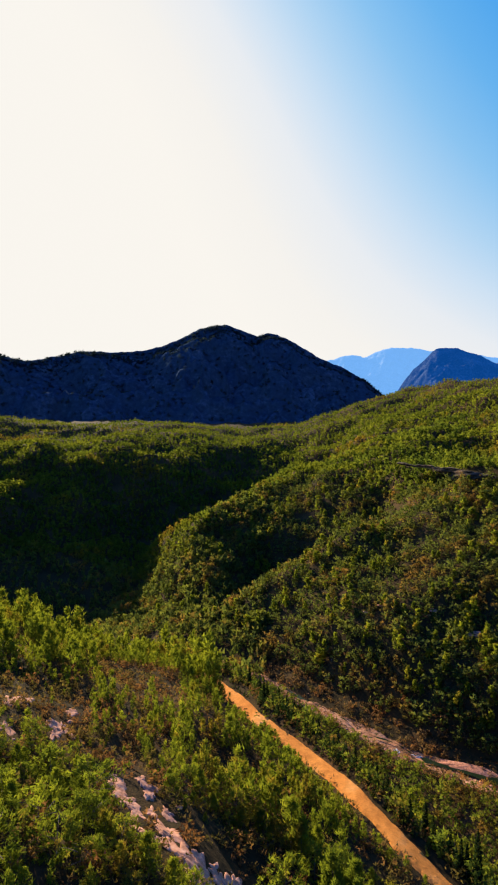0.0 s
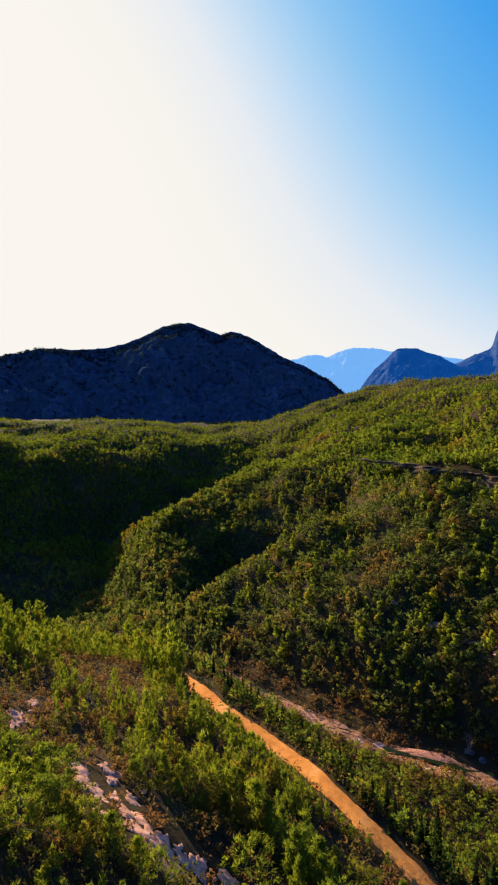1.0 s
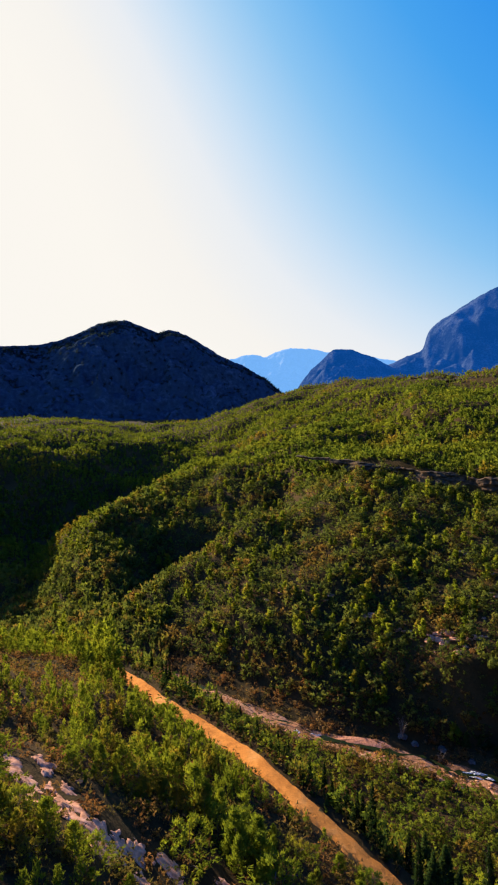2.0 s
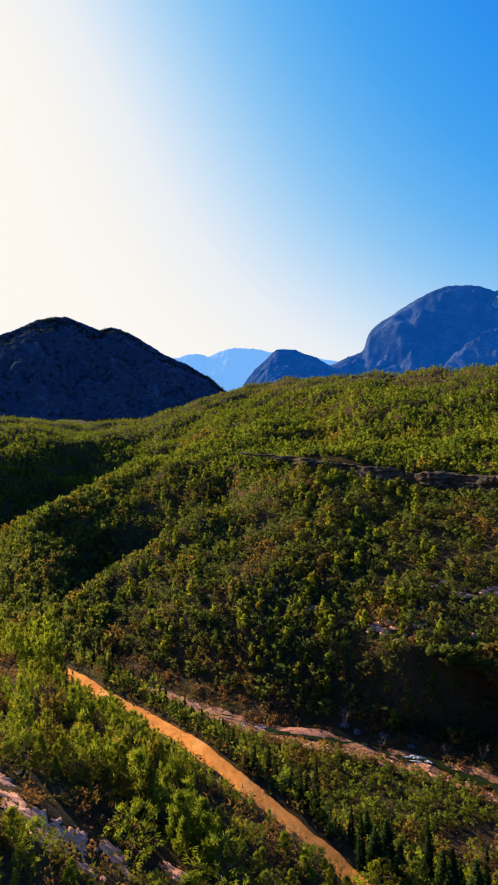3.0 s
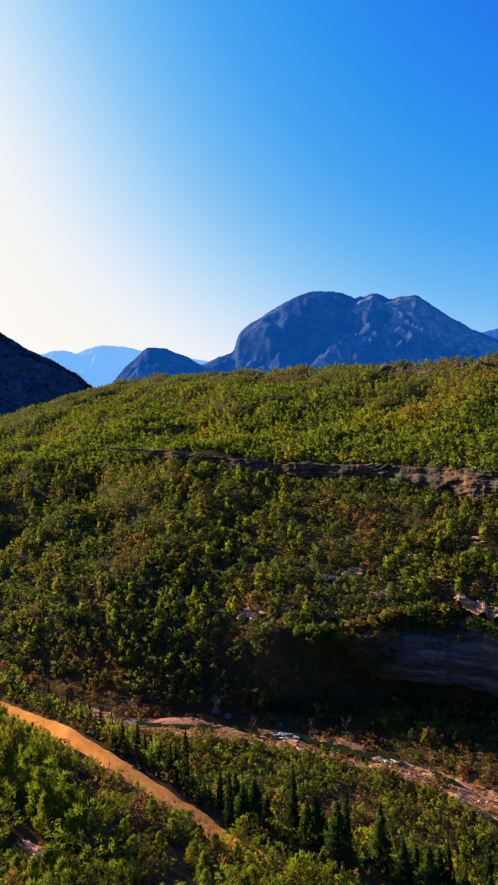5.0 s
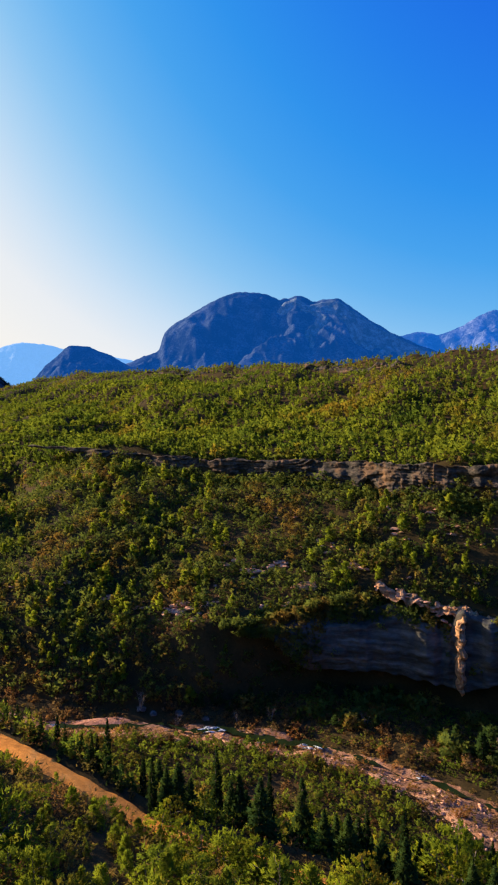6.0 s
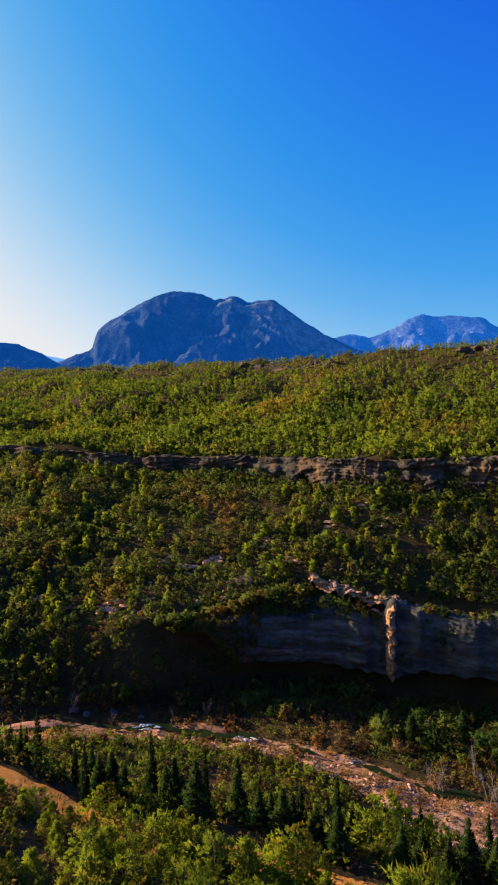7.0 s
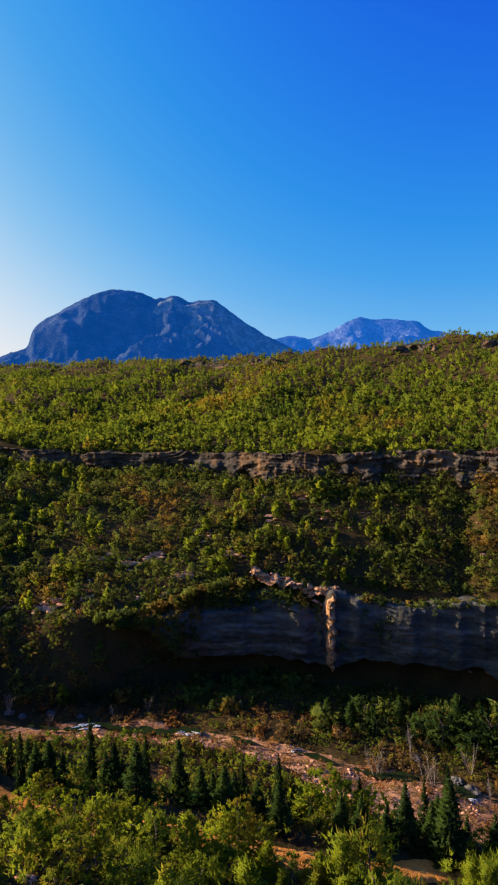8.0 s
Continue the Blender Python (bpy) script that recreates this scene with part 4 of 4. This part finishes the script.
top_r, top_z = along("bench_edge", az)
foot_r, foot_z = along("bench_foot", az)
broken = np.clip(0.8 + 0.5 * fbm(az * 0.35, 0 * az, 3, 95), 0.3, 1.0) * smooth(13, 22, az)
broken = np.maximum(broken, 1.0 * smooth(43, 47, az))
build_cliff("cliff_upper", "broken ochre and grey rock band along the bench", az, foot_r + 0.8 + 1.5 * fbm(az * 0.6, 0 * az, 3, 94), top_z + 0.4 + 0.9 * fbm(az * 0.9, 0 * az, 3, 93), top_z - (top_z - foot_z + 2.0) * broken, 9, 401, 0.55, 34, 0.5, None, SHADED_BAND, 0.0, 1.0, 0.45 + 0.5 * smooth(42, 49, az), (6.5, 2.4))
az = np.arange(24, 79, 0.07)
top_r, top_z = along("crest", az)
top_r = top_r * 0.945
xx, yy = xy(top_r, az)
base_z = land(xx, yy)
lump = rim_lump(az)
build_cliff("cliff_rim", "low weathered rock ledges below the plateau rim", az, top_r, base_z + 3.2 * lump, base_z - 4.0, 12, 501, 1.2, 18, 0.0, None, SHADED_BAND, 0.0, 0.4, 0.9, (4.0, 3.5))


# bushes along the cliff edges
g = np.random.default_rng(33)
for name_k, lo, hi, back, count in (("cliff_top", 31, 78, -6, 250), ("bench_edge", 14, 78, 2, 300), ("bench_foot", 14, 78, -2, 640)):
    a0 = g.uniform(lo, hi, count)
    r0 = at(name_k)(a0) + back + g.uniform(-2.5, 1.5, count)
    if name_k == "cliff_top":
        keep = (a0 < 45) | (a0 > 56)
        a0, r0 = a0[keep], r0[keep]
        count = len(a0)
    x, y = xy(r0, a0)
    z = np.interp(a0, AZ, HEIGHT[ORDER.index(name_k)]) - 0.4 if name_k == "cliff_top" else None
    soup("edge_bushes", "olive bushes hanging over the cliff edge", "shrubs", x, y, g.uniform(1.2, 3.2, count), "round", 17, 5, 0.26, SLOPE_LEAF, 6, 0.3, z)
# bushes that grow on the cliff's bank and face
bank_az = g.uniform(34, 53, 300)
t = g.uniform(0, 1, 300) ** 0.8
front, back = np.interp(bank_az, az_low, lip_r0), np.interp(bank_az, az_low, crown_low)
x, y = xy(front + 0.5 + 9 * t, bank_az)
soup("bank_bushes", "olive bushes on the bank above the cliff", "shrubs", x, y, g.uniform(1.6, 3.8, 300), "bushy", 26, 6, 0.17, SLOPE_LEAF, 6, 0.3, np.interp(bank_az, az_low, lip_z0) + (back - np.interp(bank_az, az_low, lip_z0)) * t)
face_az = np.r_[g.uniform(33, 41, 130), g.uniform(56, 59, 14), g.uniform(41, 76, 16)]
t = np.r_[g.uniform(0, 1, 130), g.uniform(0.2, 0.6, 14), g.uniform(0, 1, 16)]
x, y = xy(np.interp(face_az, az_low, lip_r0) - 1.2, face_az)
soup("face_bushes", "olive bushes clinging to the cliff face", "shrubs", x, y, g.uniform(1.4, 3.2, 160), "bushy", 26, 6, 0.17, SLOPE_LEAF, 6, 0.3, np.interp(face_az, az_low, lip_z0) + (np.interp(face_az, az_low, low_low) - np.interp(face_az, az_low, lip_z0)) * t)


def rock_mesh(seed, flat_z=0.55, detail=3):
    bm = bmesh.new()
    bmesh.ops.create_icosphere(bm, subdivisions=detail, radius=1.0)
    for v in bm.verts:
        p = v.co * 1.3 + Vector((seed * 3.7, seed * 1.9, 0))
        cut = noise.cell(p * 1.6) * 0.16
        v.co *= 1 + 0.5 * noise.fractal(p, 0.7, 2.1, 6) + cut
        v.co.z = max(v.co.z, -0.6) * flat_z
    me = bpy.data.meshes.new("rock")
    bm.to_mesh(me)
    bm.free()
    me.materials.append(LIMESTONE)
    return me


def block_mesh(seed, material, flat_z=0.8, detail=2):
    """An angular block: a ball cut by a dozen random planes, with a worn surface."""
    g = random.Random(seed)
    bm = bmesh.new()
    bmesh.ops.create_icosphere(bm, subdivisions=detail, radius=1.0)
    planes = [(Vector((g.gauss(0, 1), g.gauss(0, 1), g.gauss(0, 0.8))).normalized(), g.uniform(0.45, 0.8)) for _ in range(13)]
    for v in bm.verts:
        for n, d in planes:
            over = v.co.dot(n) - d
            if over > 0:
                v.co -= n * over
        v.co *= 1 + 0.10 * noise.fractal(v.co * 2.5 + Vector((seed, 0, 0)), 0.7, 2.0, 4)
        v.co.z *= flat_z
    me = bpy.data.meshes.new("rock")
    bm.to_mesh(me)
    bm.free()
    me.materials.append(material)
    return me


rocks = [rock_mesh(k + 1, 0.45 + 0.09 * (k % 3)) for k in range(6)]
for me in rocks:
    me.materials[0] = GREY_ROCK
pebbles = [block_mesh(k + 11, LIMESTONE, 0.35, 1) for k in range(5)]
pale_blocks = [block_mesh(k + 31, LIMESTONE, 0.5) for k in range(6)]
ochre_blocks = [block_mesh(k + 51, LIT_OCHRE, 0.7) for k in range(6)]


def put_rock(az, r, size, label, group, stretch=1.0, turn=0.0, meshes=None, z=None, n=[0]):
    x, y = r * math.sin(radians(az)), r * math.cos(radians(az))
    z = float(land(np.array([x]), np.array([y]))[0]) if z is None else z
    ob = tagged(new("rock", (meshes or (rocks if size > 0.9 else pebbles))[n[0] % 5]), label, "rock", group)
    n[0] += 1
    ob.matrix_basis = pose(x, y, z + 0.06 * size, 4 * math.sin(n[0]), 3 * math.cos(n[0]), turn) @ Matrix.Diagonal((size * stretch, size, size, 1))
    return ob


def lay_slab(az0, r0, length, width, turn, seed):
    """A broken sheet of bare limestone that follows the hillside."""
    n, m = 44, 14
    th = np.linspace(0, 2 * np.pi, n, endpoint=False)
    edge = 1 + 0.7 * fbm(1.6 * np.cos(th) + seed * 2.3, 1.6 * np.sin(th), 4, seed)
    k = np.linspace(0, 1, m)[:, None]
    u, v = length / 2 * np.cos(th) * edge * k, width / 2 * np.sin(th) * edge * k
    c, s = math.cos(radians(turn)), math.sin(radians(turn))
    x0, y0 = r0 * math.sin(radians(az0)), r0 * math.cos(radians(az0))
    x, y = x0 + u * c - v * s, y0 + u * s + v * c
    crag = fbm(x / 0.7, y / 0.7, 4, 700 + seed, 0.65)
    z = land(x, y) + 0.14 + 0.035 * crag + 0.06 * np.floor(3 * fbm(x / 0.9, y / 0.9, 2, 720 + seed)) / 3 - 0.25 * k**8
    verts = np.stack([x, y, z], -1).reshape(-1, 3)
    ob = new("limestone_slab", raw_mesh("limestone_slab", verts, grid_faces(m, n, True), LIMESTONE, False))
    return tagged(ob, PALE, "rock", "limestone slabs between the pines")


PALE = "pinkish white limestone slab on the hillside"
for az0, r0, size, stretch, turn in SLABS:
    lay_slab(az0, r0, size * stretch * 2.3, size * 1.7, 115 + 0.5 * (turn - 45), int(az0 * 10) % 97)
gr = random.Random(5)
for az0, r0, size, stretch, turn in SLABS:
    for _ in range(1):
        put_rock(az0 + gr.gauss(0, 1.2), r0 + gr.gauss(0, 1.3), gr.uniform(0.25, 0.6), "small pale limestone block among shrubs", "limestone slabs between the pines", gr.uniform(1, 1.5), gr.uniform(0, 180))
for a0, r0, count, size in OUTCROPS:
    for _ in range(count):
        put_rock(a0 + gr.gauss(0, 0.42), r0 + gr.gauss(0, 1.0), size * gr.uniform(0.6, 1.6), "pale pinkish limestone outcrop among maquis bushes", "rock outcrops on the slope", gr.uniform(1.4, 2.6), -a0 + gr.gauss(0, 18), ochre_blocks if 39 < a0 < 40 else pale_blocks)
# the broken ledge that climbs from the pillar
for _ in range(44):
    a0 = gr.uniform(45.8, 55.6)
    z0 = DATUM + float(np.interp(a0, (46.2, 47.7, 50.3, 52.4, 54.0, 55.5), (-66.2, -67.6, -69.2, -70.9, -71.8, -73.8))) + gr.gauss(0, 0.7)
    put_rock(a0, float(np.interp(a0, (46.2, 50, 55.5), (220.5, 217.0, 214.5))) + gr.uniform(-4.2, -1.5), gr.uniform(0.35, 1.0), "pinkish ochre rock ledge above the cliff", "broken ledge above the cliff", gr.uniform(1.2, 2.2), -a0 + gr.gauss(0, 20), (ochre_blocks, pale_blocks)[gr.random() < 0.5], z0)
for _ in range(10):
    t = gr.random()
    put_rock(51.0 + 2.2 * t, 213.5 - 2.5 * t + gr.uniform(-0.5, 0.5), gr.uniform(0.6, 1.3), "pinkish ochre rock ledge above the cliff", "broken ledge above the cliff", 1.6, 60, pale_blocks, DATUM - 72.6 - 5.0 * t)
for _ in range(60):
    a0 = gr.uniform(2, 72)
    put_rock(a0, float(np.interp(a0, STREAM_AZ, STREAM_R)) + gr.gauss(-7, 7), gr.uniform(0.2, 0.55), "pale river boulder on gravel", "river boulders", gr.uniform(1, 1.5), gr.uniform(0, 180))


def scatter_stones(name, label, count, az0, az1, lo, hi, small, large, seed):
    """Loose stones too many to count, as one mesh of flattened, uneven pebbles."""
    r, az, g = scatter(count, az0, az1, lo, hi, seed)
    x, y = xy(r, az)
    ok = fbm(x / 6, y / 6, 3, seed) > -0.15
    x, y = x[ok], y[ok]
    z, size, turn = land(x, y) + 0.3, small + (large - small) * g.uniform(size=len(x)) ** 3, g.uniform(0, 2 * np.pi, len(x))
    bm = bmesh.new()
    bmesh.ops.create_icosphere(bm, subdivisions=1, radius=1.0)
    ball, tris = np.array([v.co[:] for v in bm.verts]), np.array([[v.index for v in f.verts] for f in bm.faces])
    bm.free()
    v = ball[None] * g.uniform(0.6, 1.25, (len(x), len(ball), 1)) * size[:, None, None] * (1.3, 0.9, 0.5)
    c, sn = np.cos(turn)[:, None], np.sin(turn)[:, None]
    v = np.stack([v[..., 0] * c - v[..., 1] * sn + x[:, None], v[..., 0] * sn + v[..., 1] * c + y[:, None], v[..., 2] + z[:, None]], -1)
    faces = (tris[None] + (np.arange(len(x)) * len(ball))[:, None, None]).reshape(-1, 3)
    return tagged(new(name, raw_mesh(name, v.reshape(-1, 3), faces, LIMESTONE, False)), label, "stones", kind="stuff")


scatter_stones("river_stones", "loose pinkish pale stones on the river gravel", 2600, 6, 74, lambda a: stream(-14)(a) - 14 * smooth(44, 56, a), stream(-2), 0.12, 0.7, 88)
scatter_stones("slope_stones", "loose grey and pinkish stones between the bushes", 900, 22, 72, lambda a: at("cliff_top")(a) + 2, lambda a: at("bench_foot")(a) - 2, 0.2, 1.1, 89)
for a0, r0, size in ((24.0, 207, 1.5), (25.1, 205, 1.1), (27.5, 203, 1.3), (30.0, 199, 1.0), (66.0, 163, 1.6), (64.6, 166, 1.3), (61.0, 172, 1.2)):
    put_rock(a0, r0, size, "large rounded grey boulder at the river's edge", "river boulders", 1.3, 70)


# ---------------------------------------------------------------- river details
def patch_mesh(name, label, category, az0, r0, length, width, turn, lift, material, seed):
    """A low, irregular lens of sand or white water."""
    n, m = 40, 8
    th = np.linspace(0, 2 * np.pi, n, endpoint=False)
    edge = 1 + (0.22 if material is SAND else 0.6) * vnoise(3 * np.cos(th) + seed, 3 * np.sin(th), seed)
    k = np.linspace(0, 1, m)[:, None]
    u, v = length / 2 * np.cos(th) * edge * k, width / 2 * np.sin(th) * edge * k
    c, s = math.cos(radians(turn)), math.sin(radians(turn))
    x0, y0 = r0 * math.sin(radians(az0)), r0 * math.cos(radians(az0))
    x, y = x0 + u * c - v * s, y0 + u * s + v * c
    z = lift[0] + (lift[1] - lift[0]) * (1 - k**2.5) + 0.12 * fbm(x / 1.2, y / 1.2, 3, seed)
    verts = np.stack([x, y, z], -1).reshape(-1, 3)
    ob = new(name, raw_mesh(name, verts, grid_faces(m, n, True)[:, ::-1], material))
    return tagged(ob, label, category, kind="structure")


patch_mesh("sandbar", "pale pink sandbar beside the river", "sandbar", 20.4, 203, 23, 7.5, -20, (0.6, 1.45), SAND, 3)
for k, (a0, r0, ln, wd, tn) in enumerate(((30.5, 193, 11, 2.6, -22), (31.6, 192, 5, 1.6, -30), (40.3, 182.5, 8, 2.0, -40), (39.2, 184, 5, 1.3, -35), (14.3, 207, 6, 2.2, -50), (16.0, 206, 5, 1.2, -10), (66.3, 158, 7, 2.6, -55), (50.0, 173, 4, 1.2, -45))):
    for piece in range(5):
        patch_mesh("rapids", "white foaming rapids in the river", "rapids", a0 + gr.gauss(0, ln * 0.045), r0 - 1.0 + gr.gauss(0, 0.9), ln * gr.uniform(0.16, 0.4), wd * gr.uniform(0.16, 0.32), tn + gr.gauss(0, 14), (1.18, 1.36), FOAM, 20 + 7 * k + piece)


# ---------------------------------------------------------------- single trees
def plant(proto, az0, r0, height, girth, n, turn):
    x, y = r0 * math.sin(radians(az0)), r0 * math.cos(radians(az0))
    z = float(land(np.array([x]), np.array([y]))[0]) - 0.1
    m = pose(x, y, z, 0, 0, turn) @ Matrix.Diagonal((height * girth, height * girth, height, 1))
    if n < len(proto):
        proto[n].matrix_basis = m
        return proto[n]
    q = proto[n % len(proto)]
    return copy_thing(q, m @ Matrix.Diagonal((*(1 / s for s in q.scale), 1)))


CYPRESSES = (
    (21.5, 74.4, 6.9), (20.1, 74.7, 4.2), (19.2, 77.5, 4.7), (17.7, 79.1, 4.7), (17.0, 81.2, 5.6), (24.8, 70.5, 4.5), (31.7, 68.3, 7.9), (36.7, 70.1, 7.9),
    (2.0, 115.4, 4.2), (2.3, 117.7, 4.4), (1.6, 120.7, 4.8), (6.7, 103.9, 5.2), (7.2, 106.3, 6.3), (6.2, 107.5, 5.3), (-0.2, 132.2, 6.0), (20.6, 74.3, 4.2), (19.4, 78.8, 3.8),
    (49.2, 68, 8.3), (62.5, 66, 7.0), (56.7, 67, 7.3), (64.5, 67, 8.4), (25.7, 66, 5.8), (45.8, 67, 6.4),
    (9.0, 100.0, 6.0), (9.8, 97.5, 5.4), (10.6, 96.0, 6.2), (11.8, 92.0, 5.6), (12.6, 90.5, 6.0), (13.6, 87.0, 5.2), (14.6, 85.0, 5.6), (15.6, 83.0, 5.0), (4.2, 112.0, 5.4), (4.9, 110.0, 5.6), (3.4, 114.0, 5.0), (0.6, 126.0, 5.6), (-1.4, 138.0, 6.2),
)
columns = [make_tree("cypress_tree", "slim dark green cypress beside the dirt road", "tree", "column", 1.0, 260, 6, 0.04, CYPRESS, 0.012, "cypresses along the road", 0.4) for _ in range(4)]
for n, (a0, r0, h) in enumerate(CYPRESSES):
    plant(columns, a0, r0, 1.18 * h, gr.uniform(0.8, 1.05), n, gr.uniform(0, 360))
CONIFERS = (
    (34.5, 68.2, 5.5), (46.3, 63.9, 4.5), (49.4, 60.3, 5.0), (55.2, 60.1, 4.9), (59.3, 61.5, 4.2), (63.2, 63.5, 4.4), (43.0, 66.5, 5.8), (41.9, 64.7, 5.9), (52.3, 63.9, 4.2),
    (39.8, 66.5, 8.7), (33.9, 67, 6.8), (27.0, 67, 4.8), (29.3, 68, 4.6), (60.9, 62, 6.2), (64.7, 62, 8.2), (47.3, 62, 4.8), (44.2, 62, 5.4), (35.9, 64.5, 6.6), (63.7, 64, 5.0),
    (66.1, 68.2, 4.9), (40.2, 69.0, 5.0), (45.0, 67.5, 6.0), (50.6, 68.0, 6.8), (57.2, 66.0, 6.0), (61.2, 67.0, 6.4), (33.0, 71.0, 6.4), (28.0, 73.0, 6.6), (26.2, 75.0, 6.4), (64.8, 60.5, 4.0), (68.5, 64.0, 5.0), (57.0, 61.0, 4.6),
)
firs = [make_tree("conifer_tree", "dense dark green conifer below the road", "tree", "cone", 1.0, 200, 9, 0.075, SPRUCE, 0.02, "dark conifers below the road") for _ in range(4)]
for n, (a0, r0, h) in enumerate(CONIFERS):
    plant(firs, a0, r0, h, gr.uniform(0.85, 1.25), n, gr.uniform(0, 360))
bushes = [make_tree("riverside_bush", "russet autumn bush on the river gravel", "bush", "round", 1.0, 60, 8, 0.13, RUSSET, 0.03, "russet riverside bushes") for _ in range(4)]
spots = [(54.3, 177, 4.2), (50.6, 178, 3.4), (48.8, 178, 3.0), (46.6, 181, 2.6), (26.3, 181, 3.0), (39.8, 168, 3.2), (2.8, 172, 5.0), (5.0, 178, 3.0), (33.0, 178, 3.0), (36.0, 172, 2.8), (44.0, 165, 2.6), (28.5, 184, 2.6)]
spots += [(a0, float(np.interp(a0, STREAM_AZ, STREAM_R)) + gr.choice((-20, -15, 10, 13)) + gr.uniform(-4, 4), gr.uniform(1.6, 3.4)) for a0 in (gr.uniform(5, 72) for _ in range(38))]
for n, (a0, r0, h) in enumerate(spots):
    plant(bushes, a0, r0, h, gr.uniform(0.9, 1.3), n, gr.uniform(0, 360))
# dark conifer colour stands in for the cliff's shade on these leafy trees
big = [make_tree("riverside_tree", "tall green leafy tree, coloured dark for the cliff's shade", "tree", "round" if k else "pine", 1.0, 130, 9, 0.085, SPRUCE, 0.025, "tall trees under the cliff") for k in range(3)]
for n, (a0, r0, h) in enumerate(((55.2, 182, 8), (56.4, 186, 10), (57.6, 180, 7), (59.6, 186, 9), (61.6, 181, 8), (63.4, 178, 11), (64.6, 184, 12), (66.0, 176, 10), (67.4, 182, 12), (53.0, 188, 6), (51.2, 190, 5), (69.0, 176, 9), (46.0, 192, 4), (42.5, 193, 4), (35.2, 199, 4.5), (38.8, 196, 4), (33.2, 205, 5), (32.2, 203, 4), (34.2, 207, 5.5), (31.0, 206, 5), (36.2, 206, 4.5), (29.5, 204, 5))):
    plant(big, a0, r0, h, gr.uniform(0.8, 1.1), n, gr.uniform(0, 360))
willows = [make_tree("willow_tree", "bright yellow-green leafy tree on the terrace", "tree", "round", 1.0, 130, 10, 0.08, WILLOW, 0.03, "leafy trees on the terrace") for _ in range(4)]
spots = [(a0, float(at("near_bank")(a0)) + gr.uniform(-24, 8), gr.uniform(4.0, 7.5)) for a0 in (gr.uniform(6, 74) for _ in range(46))]
for n, (a0, r0, h) in enumerate(spots):
    plant(willows, a0, r0, h, gr.uniform(0.8, 1.1), n, gr.uniform(0, 360))
ROADSIDE = (
    (27.5, 63.6, 3.7), (30.4, 58.6, 4.0), (34.4, 57.4, 3.2), (33.1, 57.6, 2.6), (37.0, 56.0, 3.2), (39.6, 56.2, 2.8), (45.7, 54.0, 6.0), (27.7, 52.8, 2.0), (33.7, 52.0, 2.4), (30.0, 46.5, 3.3), (25.6, 46.8, 2.9),
    (27.4, 47.8, 2.1), (29.3, 53.4, 1.8), (48.3, 51.4, 2.1), (43.6, 51.0, 2.6), (36.4, 47.5, 2.6), (41.0, 48.5, 2.4),
    (32.6, 57.0, 3.8), (34.0, 56.6, 3.9), (35.4, 56.2, 4.3), (36.6, 56.0, 3.9), (37.8, 55.8, 3.4), (43.6, 54.4, 4.0), (44.8, 54.0, 4.5), (46.6, 53.8, 4.2), (56.6, 53.2, 3.8), (58.0, 54.0, 4.2),
    (28.6, 60.0, 3.6), (26.6, 61.2, 3.4), (53.8, 66.5, 8.6), (52.0, 67.0, 6.6), (55.0, 68.0, 7.6), (58.4, 66.6, 6.2), (61.6, 66.7, 4.2), (53.0, 62.0, 2.8), (67.5, 63.0, 3.4), (30.6, 66.5, 2.6), (35.0, 68.5, 4.2), (42.6, 68.0, 4.6),
)
soft = [make_tree("broadleaf_bush", "soft yellow-green leafy bush beside the dirt road", "bush", "bushy", 1.0, 210, 15, 0.045, WILLOW, 0.022, "leafy bushes along the road", 0.28) for _ in range(4)]
for n, (a0, r0, h) in enumerate(ROADSIDE):
    plant(soft, a0, r0, h, gr.uniform(0.95, 1.25), n, gr.uniform(0, 360))


def bare_material():
    m, nt, b, _ = nodes_of("pale_bark")
    n = noise_node(nt, 5, 4, 0.7)
    nt.links.new(ramp(nt, n, ((0.3, (0.15, 0.11, 0.08)), (0.7, (0.34, 0.26, 0.20)))), b.inputs["Base Color"])
    b.inputs["Roughness"].default_value = 0.9
    return m


PALE_BARK = bare_material()


def make_bare(seed):
    """A leafless tree of several pale stems that fork into twigs."""
    g = random.Random(seed)
    root = tagged(new("bare_tree"), "leafless pale-stemmed tree by the river", "tree", "bare trees by the river")
    stems, twigs = [], []
    for _ in range(5):
        th, out = g.uniform(0, 6.28), g.uniform(0.1, 0.42)
        pts = [(out * t * math.cos(th) + g.gauss(0, 0.01), out * t * math.sin(th) + g.gauss(0, 0.01), -0.03 + t) for t in (0, 0.3, 0.6, 0.85)]
        stems.append((pts, (0.009, 0.0075, 0.005, 0.0025)))
        for _ in range(11):
            t = g.uniform(0.25, 0.8)
            p = Vector((out * t * math.cos(th), out * t * math.sin(th), t))
            d = Vector((math.cos(th) + g.gauss(0, 1.0), math.sin(th) + g.gauss(0, 1.0), g.uniform(0.6, 2.4))).normalized()
            ln = g.uniform(0.12, 0.3)
            twigs.append(([tuple(p), tuple(p + d * ln * 0.5), tuple(p + d * ln + Vector((0, 0, 0.03)))], (0.0045, 0.0032, 0.0016)))
    part("trunk", limbs_mesh("trunk", stems, PALE_BARK, 5), root)
    part("crown", limbs_mesh("crown", twigs, PALE_BARK, 3), root)
    return root


bare = [make_bare(k) for k in range(3)]
for n, (a0, r0, h) in enumerate(((57.4, 163, 8.5), (58.0, 164, 7.5), (62.7, 160, 8.0), (61.9, 161, 7.0), (60.7, 172, 8.0), (36.1, 196, 5.5), (23.9, 206, 6.5), (33.0, 196, 4.5), (27.2, 198, 5.0), (65.8, 168, 7.0), (67.5, 160, 6.0), (45.0, 194, 4.5))):
    plant(bare, a0, r0, h, gr.uniform(0.9, 1.2), n, gr.uniform(0, 360))
